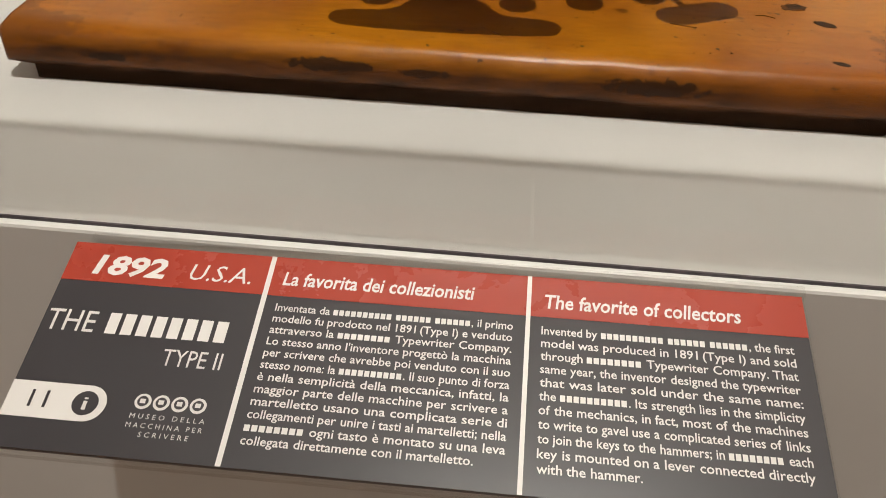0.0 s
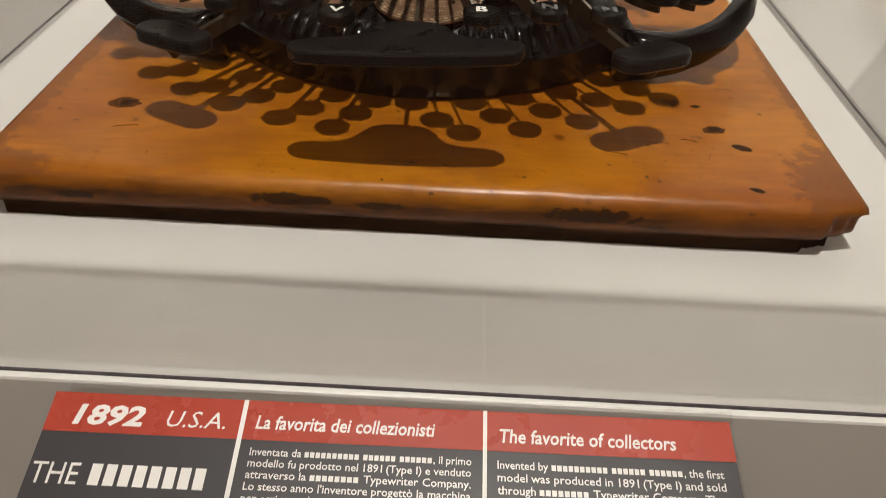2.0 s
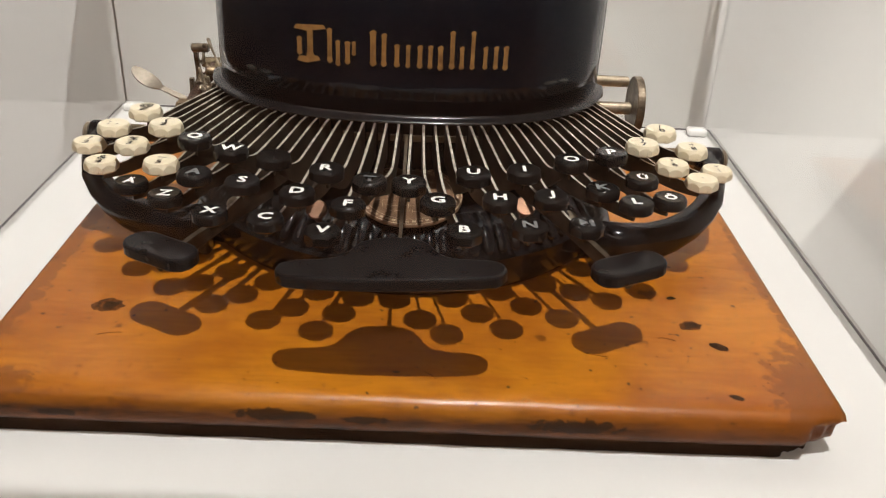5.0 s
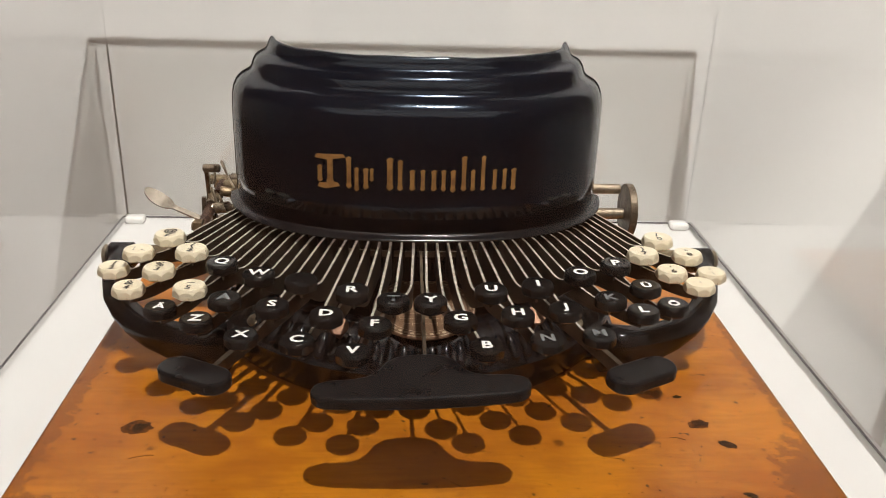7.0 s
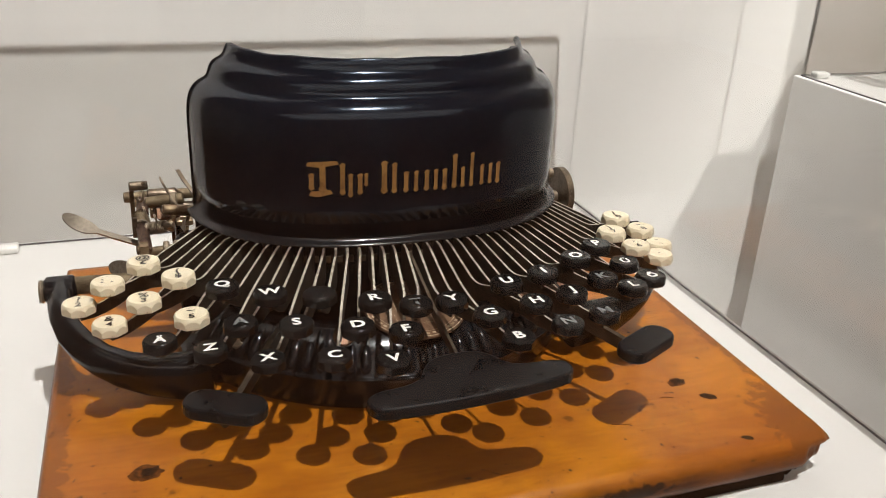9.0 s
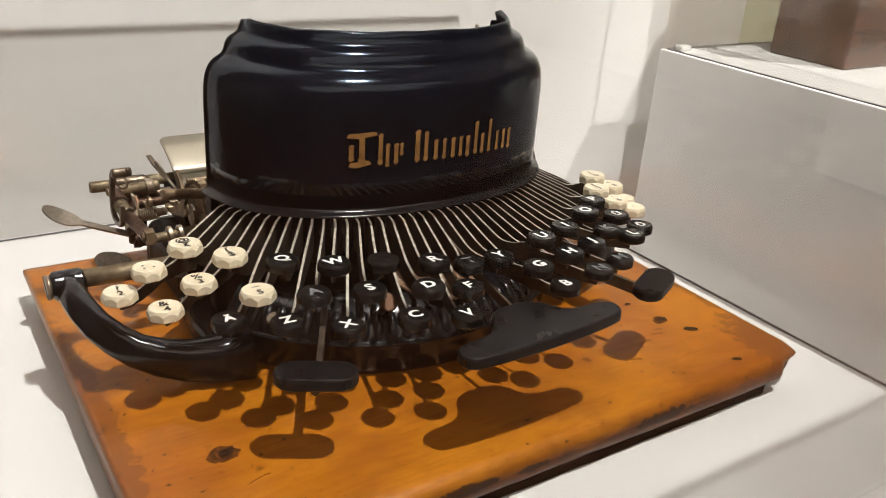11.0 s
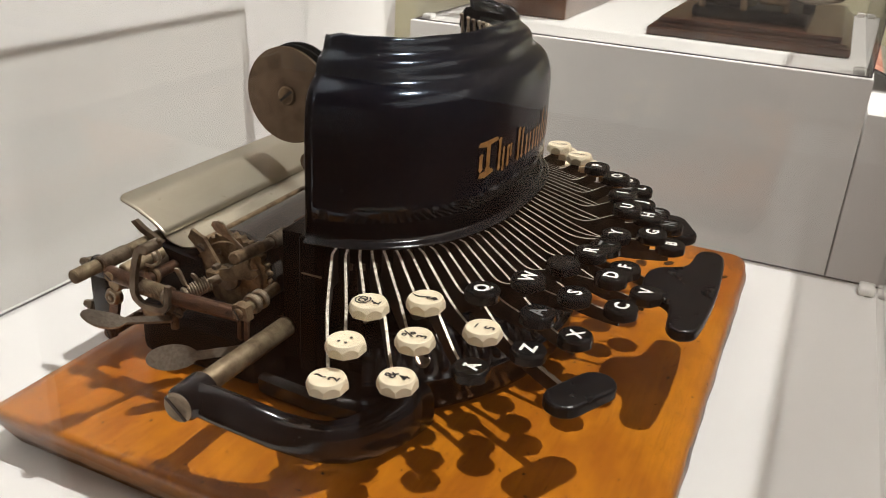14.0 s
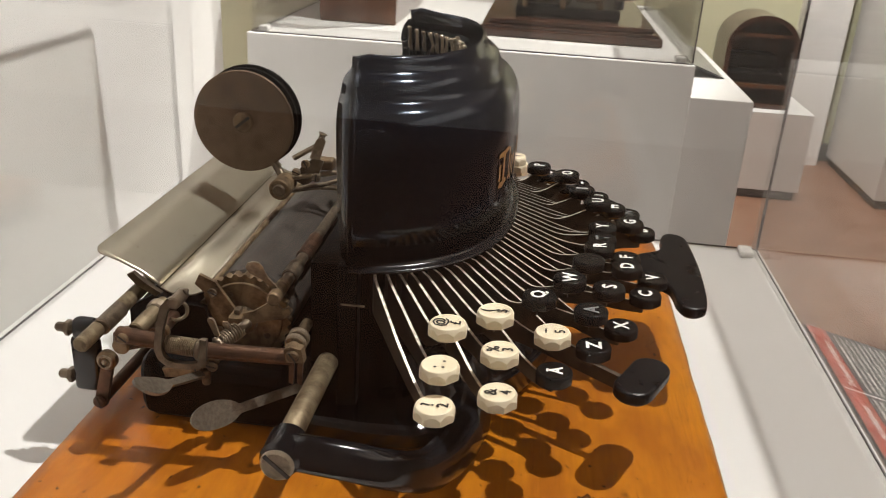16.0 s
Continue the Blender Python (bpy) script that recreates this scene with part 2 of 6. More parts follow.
def wood(name, light, dark, end, gloss=(0.16, 0.3), axis=(1.2, 14, 14), coat=0.35):
    m = material(name, light, gloss[0], coat=coat)
    v = coords(m, axis)
    n = node(m, "ShaderNodeTexNoise", Scale=9.0, Detail=8.0, Roughness=0.6, Distortion=0.6)
    link(m, v, n.inputs["Vector"])
    v2 = coords(m)
    big = node(m, "ShaderNodeTexNoise", Scale=11.0, Detail=4.0)
    link(m, v2, big.inputs["Vector"])
    fine = node(m, "ShaderNodeTexNoise", Scale=380.0, Detail=6.0, Roughness=0.72)
    link(m, v2, fine.inputs["Vector"])
    c = ramp(m, n.outputs["Fac"], [(0.3, dark), (0.5, light), (0.72, tuple(x * 1.12 for x in light))])
    c2 = mixed(m, ramp(m, big.outputs["Fac"], [(0.40, (0, 0, 0)), (0.72, (0.75, 0.75, 0.75))]), c, end)
    spots = node(m, "ShaderNodeTexNoise", Scale=75.0, Detail=2.0, Roughness=0.5)
    link(m, v2, spots.inputs["Vector"])
    c3 = mixed(m, ramp(m, spots.outputs["Fac"], [(0.70, (0, 0, 0)), (0.76, (0.8, 0.8, 0.8))]), c2, tuple(x * 0.25 for x in end))
    streak = node(m, "ShaderNodeTexNoise", Scale=30.0, Detail=6.0, Roughness=0.7, Distortion=0.2)
    link(m, coords(m, (1.1, 11, 11)), streak.inputs["Vector"])
    c3 = mixed(m, ramp(m, streak.outputs["Fac"], [(0.48, (0, 0, 0)), (0.75, (0.34, 0.34, 0.34))]), c3, tuple(x * 0.62 for x in end))
    blot = node(m, "ShaderNodeTexNoise", Scale=34.0, Detail=7.0, Roughness=0.68, Distortion=0.4)
    link(m, coords(m, (0.55, 1, 1)), blot.inputs["Vector"])
    c3 = mixed(m, ramp(m, blot.outputs["Fac"], [(0.46, (0, 0, 0)), (0.68, (0.68, 0.68, 0.68))]), c3, tuple(x * 0.72 for x in end))
    c3 = mixed(m, ramp(m, blot.outputs["Fac"], [(0.30, (0.6, 0.6, 0.6)), (0.46, (0, 0, 0))]), c3, tuple(min(1.0, x * 1.22) for x in light))
    line = node(m, "ShaderNodeTexNoise", Scale=26.0, Detail=5.0, Roughness=0.65, Distortion=0.35)
    link(m, coords(m, (1.6, 52, 52)), line.inputs["Vector"])
    c3 = mixed(m, ramp(m, line.outputs["Fac"], [(0.50, (0, 0, 0)), (0.78, (0.42, 0.42, 0.42))]), c3, tuple(x * 0.55 for x in end))
    smut = node(m, "ShaderNodeTexNoise", Scale=150.0, Detail=6.0, Roughness=0.75)
    link(m, v2, smut.inputs["Vector"])
    c3 = mixed(m, ramp(m, smut.outputs["Fac"], [(0.60, (0, 0, 0)), (0.74, (0.55, 0.55, 0.55))]), c3, tuple(x * 0.38 for x in end))
    dust = node(m, "ShaderNodeTexNoise", Scale=330.0, Detail=1.0, Roughness=0.4)
    link(m, v2, dust.inputs["Vector"])
    c3 = mixed(m, ramp(m, dust.outputs["Fac"], [(0.73, (0, 0, 0)), (0.79, (0.7, 0.7, 0.7))]), c3, tuple(x * 0.2 for x in end))
    link(m, c3, bsdf(m).inputs["Base Color"])
    r = m.node_tree.nodes.new("ShaderNodeMapRange")
    r.inputs["To Min"].default_value, r.inputs["To Max"].default_value = gloss
    link(m, big.outputs["Fac"], r.inputs["Value"])
    link(m, r.outputs["Result"], bsdf(m).inputs["Roughness"])
    bump(m, fine.outputs["Fac"], 0.45, 0.00026)
    return m


def stained(m, stains, colour, noise_scale=130.0, wobble=0.5, soft=0.09, most=1.0):
    """Lays irregular dark stains, each a centre and a size in metres, over a material's colour."""
    v = coords(m)
    n = node(m, "ShaderNodeTexNoise", Scale=noise_scale, Detail=4.0, Roughness=0.6)
    link(m, v, n.inputs["Vector"])
    total = None
    for centre, size in stains:
        p = m.node_tree.nodes.new("ShaderNodeMapping")
        p.vector_type = "TEXTURE"
        p.inputs["Location"].default_value, p.inputs["Scale"].default_value = centre, size
        link(m, v, p.inputs["Vector"])
        g = m.node_tree.nodes.new("ShaderNodeTexGradient")
        g.gradient_type = "SPHERICAL"
        link(m, p.outputs["Vector"], g.inputs["Vector"])
        if total is None:
            total = g.outputs["Fac"]
        else:
            x = m.node_tree.nodes.new("ShaderNodeMath")
            x.operation = "MAXIMUM"
            link(m, total, x.inputs[0])
            link(m, g.outputs["Fac"], x.inputs[1])
            total = x.outputs[0]
    k = m.node_tree.nodes.new("ShaderNodeMath")
    k.operation = "MULTIPLY_ADD"
    k.inputs[1].default_value = wobble
    link(m, n.outputs["Fac"], k.inputs[0])
    link(m, total, k.inputs[2])
    fac = ramp(m, k.outputs[0], [(0.5 * wobble + 0.20, (0, 0, 0)), (0.5 * wobble + 0.20 + soft, (most, most, most))])
    old = bsdf(m).inputs["Base Color"].links[0].from_socket
    link(m, mixed(m, fac, old, colour), bsdf(m).inputs["Base Color"])


PINE = wood("orange_varnished_pine", (0.475, 0.169, 0.007), (0.405, 0.132, 0.006), (0.34, 0.088, 0.006), (0.22, 0.38), coat=0.03)
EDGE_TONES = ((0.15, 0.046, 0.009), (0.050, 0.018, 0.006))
BURN = worn("scorched_wood", (0.014, 0.007, 0.004), (0.06, 0.022, 0.007), (0.45, 0.6), scale=420, spec=0.1)
KNOT = worn("dark_knot_wood", (0.04, 0.014, 0.005), (0.17, 0.055, 0.010), (0.4, 0.55), scale=420, spec=0.1)
MAHOGANY = wood("dark_mahogany", (0.075, 0.030, 0.016), (0.045, 0.018, 0.010), (0.03, 0.012, 0.008))
WALNUT = wood("brown_walnut", (0.13, 0.055, 0.025), (0.085, 0.035, 0.016), (0.06, 0.025, 0.012))


# ---- mesh helpers ----
def part(name, bm, mat, parent=None, label="", smooth=False, at=None):
    me = bpy.data.meshes.new(name)
    bmesh.ops.recalc_face_normals(bm, faces=bm.faces)
    bm.to_mesh(me)
    bm.free()
    for m in mat if isinstance(mat, (list, tuple)) else [mat]:
        me.materials.append(m)
    ob = new(name, me)
    if smooth:
        me.polygons.foreach_set("use_smooth", [True] * len(me.polygons))
    ob.parent = parent
    if at is not None:
        ob.matrix_basis = at
    if label:
        tagged(ob, label)
    return ob


def thing(name, label, category, at=None, group="", kind=""):
    ob = new(name)
    ob.empty_display_size = 0.02
    if at is not None:
        ob.matrix_basis = at
    return tagged(ob, label, category, group, kind)


def box(bm, x0, x1, y0, y1, z0, z1, bevel=0.0, segments=2, m=None):
    made = bmesh.ops.create_cube(bm, size=1.0)["verts"]
    bmesh.ops.scale(bm, vec=(x1 - x0, y1 - y0, z1 - z0), verts=made)
    bmesh.ops.translate(bm, vec=((x0 + x1) / 2, (y0 + y1) / 2, (z0 + z1) / 2), verts=made)
    if bevel:
        edges = list({e for v in made for e in v.link_edges})
        made = bmesh.ops.bevel(bm, geom=edges, offset=bevel, segments=segments, affect="EDGES", profile=0.5)["verts"]
    if m is not None:
        bmesh.ops.transform(bm, matrix=m, verts=list(made))
    return bm


def prism(bm, outline, z0, z1, inset=0.0):
    """An upright slab over a closed outline, its top edge rounded off by inset."""
    rings = [(0.0, z0), (0.0, z1)] if not inset else [(inset, z0), (0.0, z0 + inset), (0.0, z1 - inset), (inset * 0.35, z1 - inset * 0.3), (inset, z1)]
    n = len(outline)
    pts = [Vector((p[0], p[1])) for p in outline]
    area = sum(pts[i].x * pts[(i + 1) % n].y - pts[(i + 1) % n].x * pts[i].y for i in range(n))
    sign = 1 if area > 0 else -1
    normals = []
    for i in range(n):
        a, b = pts[i] - pts[i - 1], pts[(i + 1) % n] - pts[i]
        d = (a.normalized() + b.normalized())
        d = d.normalized() if d.length > 1e-6 else b.normalized()
        normals.append(Vector((-d.y, d.x)) * sign)
    loops = []
    for off, z in rings:
        loops.append([bm.verts.new((*(p + q * off), z)) for p, q in zip(pts, normals)])
    for a, b in zip(loops, loops[1:]):
        for i in range(n):
            bm.faces.new((a[i], a[(i + 1) % n], b[(i + 1) % n], b[i]))
    bm.faces.new(loops[0][::-1])
    bm.faces.new(loops[-1])
    return bm


def frames_along(points):
    """Side and up vectors along a line of points."""
    pts = [Vector(p) for p in points]
    out, side = [], None
    for i, p in enumerate(pts):
        d = (pts[min(i + 1, len(pts) - 1)] - pts[max(i - 1, 0)]).normalized()
        if side is None:
            ref = Vector((0, 0, 1)) if abs(d.z) < 0.9 else Vector((0, 1, 0))
            side = d.cross(ref).normalized()
        else:
            side = (side - d * side.dot(d)).normalized()
        out.append((p, side, side.cross(d).normalized()))
    return out


def tube(bm, points, radius, sides=12, caps=True):
    """A round bar along points; radius is one number or one a point."""
    rows = frames_along(points)
    rad = radius if isinstance(radius, (list, tuple)) else [radius] * len(rows)
    loops = []
    for (p, s, u), r in zip(rows, rad):
        loops.append([bm.verts.new(p + (s * math.cos(a) + u * math.sin(a)) * r) for a in (2 * math.pi * k / sides for k in range(sides))])
    for a, b in zip(loops, loops[1:]):
        for i in range(sides):
            bm.faces.new((a[i], a[(i + 1) % sides], b[(i + 1) % sides], b[i]))
    if caps:
        bm.faces.new(loops[0][::-1])
        bm.faces.new(loops[-1])
    return bm


def rod(bm, a, b, radius, sides=14, chamfer=0.0006):
    a, b = Vector(a), Vector(b)
    d = (b - a).normalized() * chamfer
    return tube(bm, [a, a + d, b - d, b], [radius - chamfer, radius, radius, radius - chamfer], sides)


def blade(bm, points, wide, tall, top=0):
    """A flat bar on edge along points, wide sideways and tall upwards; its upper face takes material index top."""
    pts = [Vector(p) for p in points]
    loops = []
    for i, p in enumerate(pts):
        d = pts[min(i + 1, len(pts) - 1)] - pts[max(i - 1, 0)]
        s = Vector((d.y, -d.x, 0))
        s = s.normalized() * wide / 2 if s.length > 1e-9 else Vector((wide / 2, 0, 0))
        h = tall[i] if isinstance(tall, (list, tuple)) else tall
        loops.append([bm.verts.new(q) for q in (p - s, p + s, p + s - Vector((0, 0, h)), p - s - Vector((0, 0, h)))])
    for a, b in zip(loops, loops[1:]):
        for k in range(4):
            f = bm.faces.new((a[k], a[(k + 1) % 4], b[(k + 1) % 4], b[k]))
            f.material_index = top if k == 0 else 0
    bm.faces.new(loops[0][::-1])
    bm.faces.new(loops[-1])
    return bm


def grid(bm, rows, close=False):
    loops = [[bm.verts.new(p) for p in row] for row in rows]
    n = len(loops[0])
    for a, b in zip(loops, loops[1:]):
        for i in range(n if close else n - 1):
            bm.faces.new((a[i], a[(i + 1) % n], b[(i + 1) % n], b[i]))
    return loops


def coil(bm, a, b, radius, turns, wire):
    a, b = Vector(a), Vector(b)
    d = (b - a).normalized()
    s = d.cross(Vector((0.1, 0.2, 1))).normalized()
    u = s.cross(d)
    n = int(turns * 10)
    return tube(bm, [a + (b - a) * (i / n) + (s * math.cos(i * 0.6283) + u * math.sin(i * 0.6283)) * radius for i in range(n + 1)], wire, 5)


def disc(bm, centre, axis, radius, thick, sides=28, chamfer=0.0004):
    c, d = Vector(centre), Vector(axis).normalized()
    return rod(bm, c, c + d * thick, radius, sides, chamfer)


def pill(length, width, turn=0.0, cx=0.0, cy=0.0, n=10):
    out = []
    r = width / 2
    for sx, a0 in ((1, -90), (-1, 90)):
        for k in range(n + 1):
            a = radians(a0 + 180 * k / n)
            x, y = sx * (length / 2 - r) + r * math.cos(a), r * math.sin(a)
            out.append((x, y))
    c, s = math.cos(radians(turn)), math.sin(radians(turn))
    return [(cx + x * c - y * s, cy + x * s + y * c) for x, y in out]


def letters(text, size, bold=0.0, align="CENTER", shear=0.0, space=1.0):
    """The bmesh of a flat piece of writing in the built-in font, and its width."""
    cu = bpy.data.curves.new("writing", "FONT")
    cu.body, cu.size, cu.align_x, cu.align_y = text, size, align, "CENTER" if align == "CENTER" else "TOP_BASELINE"
    cu.resolution_u, cu.offset, cu.shear, cu.space_character = 2, bold, shear, space
    ob = bpy.data.objects.new("writing", cu)
    scene.collection.objects.link(ob)
    bpy.context.view_layer.update()
    me = bpy.data.meshes.new_from_object(ob.evaluated_get(bpy.context.evaluated_depsgraph_get()))
    bm = bmesh.new()
    bm.from_mesh(me)
    bpy.data.objects.remove(ob)
    bpy.data.meshes.remove(me)
    return bm


# ---- the room ----
PLINTH = 0.950
BOARD_TOP = 0.972
NEXT = 1.043


def slab(name, dims, mat, label, category, bevel=0.0):
    bm = bmesh.new()
    box(bm, *dims, bevel=bevel)
    ob = part(name, bm, mat)
    return tagged(ob, label, category, kind="structure")


slab("floor", (-4.7, 4.2, -6.1, 3.2, -0.1, 0.0), FLOOR, "reddish brown terracotta floor of the gallery", "floor")
# The ceiling is out of view, added to close the room and bounce light.
slab("ceiling", (-4.7, 4.2, -6.1, 3.2, 2.95, 3.05), CEILING, "unseen plain white ceiling that closes the room", "ceiling")
slab("wall_behind", (-0.47, 0.450, 0.424, 0.60, 0.0, 2.95), WALL, "white painted wall close behind the case", "wall", 0.004)
slab("wall_north", (-4.6, 4.05, 3.1, 3.2, 0.0, 2.95), WALL, "white painted gallery wall", "wall")
slab("wall_east", (4.05, 4.15, -6.0, 3.1, 0.0, 2.95), GREEN, "pale green painted far wall", "wall")
slab("wall_pier", (3.93, 4.048, -1.36, -1.16, 0.0, 2.95), WALL, "narrow white wall pier on the far wall", "wall")
# South and west walls are unseen, added so that light bounces back.
slab("unseen_wall_south", (-4.6, 4.15, -6.1, -6.0, 0.0, 2.95), WALL, "white painted gallery wall", "wall")
slab("unseen_wall_west", (-4.7, -4.6, -6.0, 3.1, 0.0, 2.95), WALL, "white painted gallery wall", "wall")
slab("baseboard", (-4.59, 4.03, 3.086, 3.099, 0.0, 0.09), GREYTRIM, "dark grey skirting along the gallery wall", "baseboard")
slab("baseboard", (4.035, 4.049, -5.99, 3.09, 0.0, 0.09), GREYTRIM, "dark grey skirting along the far wall", "baseboard")


# ---- pedestals and cases ----
def pedestal(x0, x1, y0, y1, top, label, turn=0.0):
    ob = thing("pedestal", label, "pedestal", pose((x0 + x1) / 2, (y0 + y1) / 2, 0, 0, 0, turn), group="white gallery pedestals")
    w, d = (x1 - x0) / 2, (y1 - y0) / 2
    bm = bmesh.new()
    box(bm, -w, w, -d, d, 0.04, top, bevel=0.0012)
    part("body", bm, WHITE, ob)
    bm = bmesh.new()
    box(bm, -w + 0.015, w - 0.015, -d + 0.015, d - 0.015, 0.0, 0.04)
    part("foot", bm, GREYTRIM, ob, "dark recessed foot")
    return ob


def glass_case(x0, x1, y0, y1, z0, z1, clips, label, turn=0.0, glue=()):
    ob = thing("display_case", label, "display case", pose((x0 + x1) / 2, (y0 + y1) / 2, z0, 0, 0, turn), group="acrylic cases")
    w, d, h, t = (x1 - x0) / 2, (y1 - y0) / 2, z1 - z0, 0.004
    for name, dims in (("front_pane", (-w + t, w - t, -d, -d + t, 0.001, h - t)), ("back_pane", (-w + t, w - t, d - t, d, 0.001, h - t)), ("side_pane", (-w, -w + t, -d, d, 0.001, h - t)), ("side_pane", (w - t, w, -d, d, 0.001, h - t)), ("top_pane", (-w, w, -d, d, h - t, h))):
        bm = bmesh.new()
        box(bm, *dims)
        part(name, bm, ACRYLIC, ob)
    for sx in (-1, 1):
        bm = bmesh.new()
        x = sorted((sx * (w + 0.0003), sx * (w - t)))
        box(bm, *x, -d - 0.0010, -d - 0.0002, 0.001, h - t)
        part("sawn_edge", bm, EDGE, ob, "dark violet sawn edge of the acrylic")
    for sx in glue:
        bm = bmesh.new()
        box(bm, *sorted((sx * (w + 0.0003), sx * (w + 0.0009))), -d - 0.0010, -d + 0.0003, 0.001, h - t)
        part("glued_corner", bm, EDGE, ob, "dark violet glued corner of the acrylic")
    for dims in ((-w, w, -d - 0.001, -d - 0.0002, h - 0.0042, h), (-w, w, d + 0.0002, d + 0.001, h - 0.0042, h), (-w - 0.001, -w - 0.0002, -d, d, h - 0.0042, h), (w + 0.0002, w + 0.001, -d, d, h - 0.0042, h),
                 (-w, w, -d - 0.0009, -d - 0.0002, 0.0, 0.001), (w + 0.0002, w + 0.0009, -d, d, 0.0, 0.001), (-w - 0.0009, -w - 0.0002, -d, d, 0.0, 0.001), (-w, w, d + 0.0002, d + 0.0009, 0.0, 0.001)):
        bm = bmesh.new()
        box(bm, *dims)
        part("joint_line", bm, JOINT, ob, "dark glued joint of the acrylic sheets")
    for sx, sy in clips:
        bm = bmesh.new()
        cx, cy = sx * (w - t - 0.0075), sy * (d - t - 0.0055)
        box(bm, cx - 0.007, cx + 0.007, cy - 0.005, cy + 0.005, 0.0, 0.0055, bevel=0.0018)
        part("corner_clip", bm, CLIP, ob, "small translucent white corner clip", smooth=True)
    return ob


pedestal(-0.2625, 0.1785, -0.0797, 0.366, PLINTH, "white lacquered pedestal under the typewriter's acrylic case")
glass_case(-0.2612, 0.1740, -0.0764, 0.3604, PLINTH, 1.19, [(-1, 1), (1, 1), (1, -1), (-1, -1)], "clear acrylic display case over the black typewriter", glue=(-1,))
pedestal(0.395, 0.836, -0.052, 0.380, NEXT, "white pedestal carrying the neighbouring acrylic case")
glass_case(0.400, 0.831, -0.049, 0.376, NEXT, NEXT + 0.24, [(-1, 1), (-1, -1), (1, -1), (1, 1)], "clear acrylic display case over a dark machine on a board")
pedestal(0.447, 0.790, -0.124, -0.056, 1.003, "narrow white ledge before the neighbouring pedestal")
pedestal(3.30, 3.75, -1.10, -0.66, 0.385, "low white pedestal carrying an arched wooden cabinet")
pedestal(3.29, 4.0, -2.10, -1.42, 1.15, "tall white pedestal far across the room")

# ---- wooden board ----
def edge_wear_shade(m, z0, z1, tones, gloss, side):
    """Turns the colour browner, dirtier, duller below the rounded top edge: wear and painted shade."""
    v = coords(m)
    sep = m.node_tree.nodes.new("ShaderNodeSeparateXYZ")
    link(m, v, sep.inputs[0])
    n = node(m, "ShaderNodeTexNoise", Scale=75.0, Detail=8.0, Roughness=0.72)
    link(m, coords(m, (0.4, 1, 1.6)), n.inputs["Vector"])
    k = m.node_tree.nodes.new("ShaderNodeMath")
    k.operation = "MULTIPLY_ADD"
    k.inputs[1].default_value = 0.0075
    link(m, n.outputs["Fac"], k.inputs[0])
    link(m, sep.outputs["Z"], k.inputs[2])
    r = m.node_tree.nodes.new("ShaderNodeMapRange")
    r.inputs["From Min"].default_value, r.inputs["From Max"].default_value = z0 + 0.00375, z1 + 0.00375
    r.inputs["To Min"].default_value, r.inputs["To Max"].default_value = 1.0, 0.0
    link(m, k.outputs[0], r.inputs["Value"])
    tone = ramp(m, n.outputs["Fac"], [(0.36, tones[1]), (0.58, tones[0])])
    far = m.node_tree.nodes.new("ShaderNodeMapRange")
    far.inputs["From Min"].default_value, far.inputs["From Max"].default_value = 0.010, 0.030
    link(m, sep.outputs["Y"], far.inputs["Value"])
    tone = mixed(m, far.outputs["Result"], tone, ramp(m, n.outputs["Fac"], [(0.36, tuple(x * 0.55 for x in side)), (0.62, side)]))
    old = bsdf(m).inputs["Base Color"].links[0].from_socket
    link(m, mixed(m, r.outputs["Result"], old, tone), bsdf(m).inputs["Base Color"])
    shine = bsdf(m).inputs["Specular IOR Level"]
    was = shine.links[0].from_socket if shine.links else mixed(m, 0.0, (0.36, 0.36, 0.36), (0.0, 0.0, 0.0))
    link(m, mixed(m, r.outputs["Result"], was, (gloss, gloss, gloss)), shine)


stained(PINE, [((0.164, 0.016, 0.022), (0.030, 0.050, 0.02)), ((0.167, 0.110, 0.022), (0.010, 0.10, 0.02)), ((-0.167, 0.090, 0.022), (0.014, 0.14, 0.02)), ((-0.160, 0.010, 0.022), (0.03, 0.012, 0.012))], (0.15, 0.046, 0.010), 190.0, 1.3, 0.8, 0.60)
edge_wear_shade(PINE, 0.0130, 0.0210, EDGE_TONES, 0.12, (0.30, 0.125, 0.036))
# The foot's near-black tone paints in the shade under the overhanging nose.
edge_wear_shade(PINE, 0.0055, 0.0090, ((0.020, 0.010, 0.005), (0.010, 0.005, 0.003)), 0.0, (0.10, 0.050, 0.024))
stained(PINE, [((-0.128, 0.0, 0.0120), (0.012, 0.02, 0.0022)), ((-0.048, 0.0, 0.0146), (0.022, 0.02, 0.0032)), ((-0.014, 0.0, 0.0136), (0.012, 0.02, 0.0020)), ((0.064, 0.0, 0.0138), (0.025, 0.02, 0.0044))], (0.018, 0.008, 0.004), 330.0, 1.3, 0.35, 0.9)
board = thing("base_board", "orange varnished pine board with scorched worn front edge under the typewriter", "wooden board", pose(-0.0390, 0.0, PLINTH))
HB, FB, BB, TB = 0.1650, 0.0040, 0.2700, BOARD_TOP - PLINTH


def broken(x, k):
    """How far the splintered underside steps back near one front corner."""
    a = x - HB + 0.013 + 0.0022 * noise.noise(Vector((k * 1.7, 3.1, 0.4)))
    return min(max(a / 0.0022, 0.0), 1.0) * (0.0034 + 0.0014 * noise.noise(Vector((x * 520, k * 2.3, 5.0))))


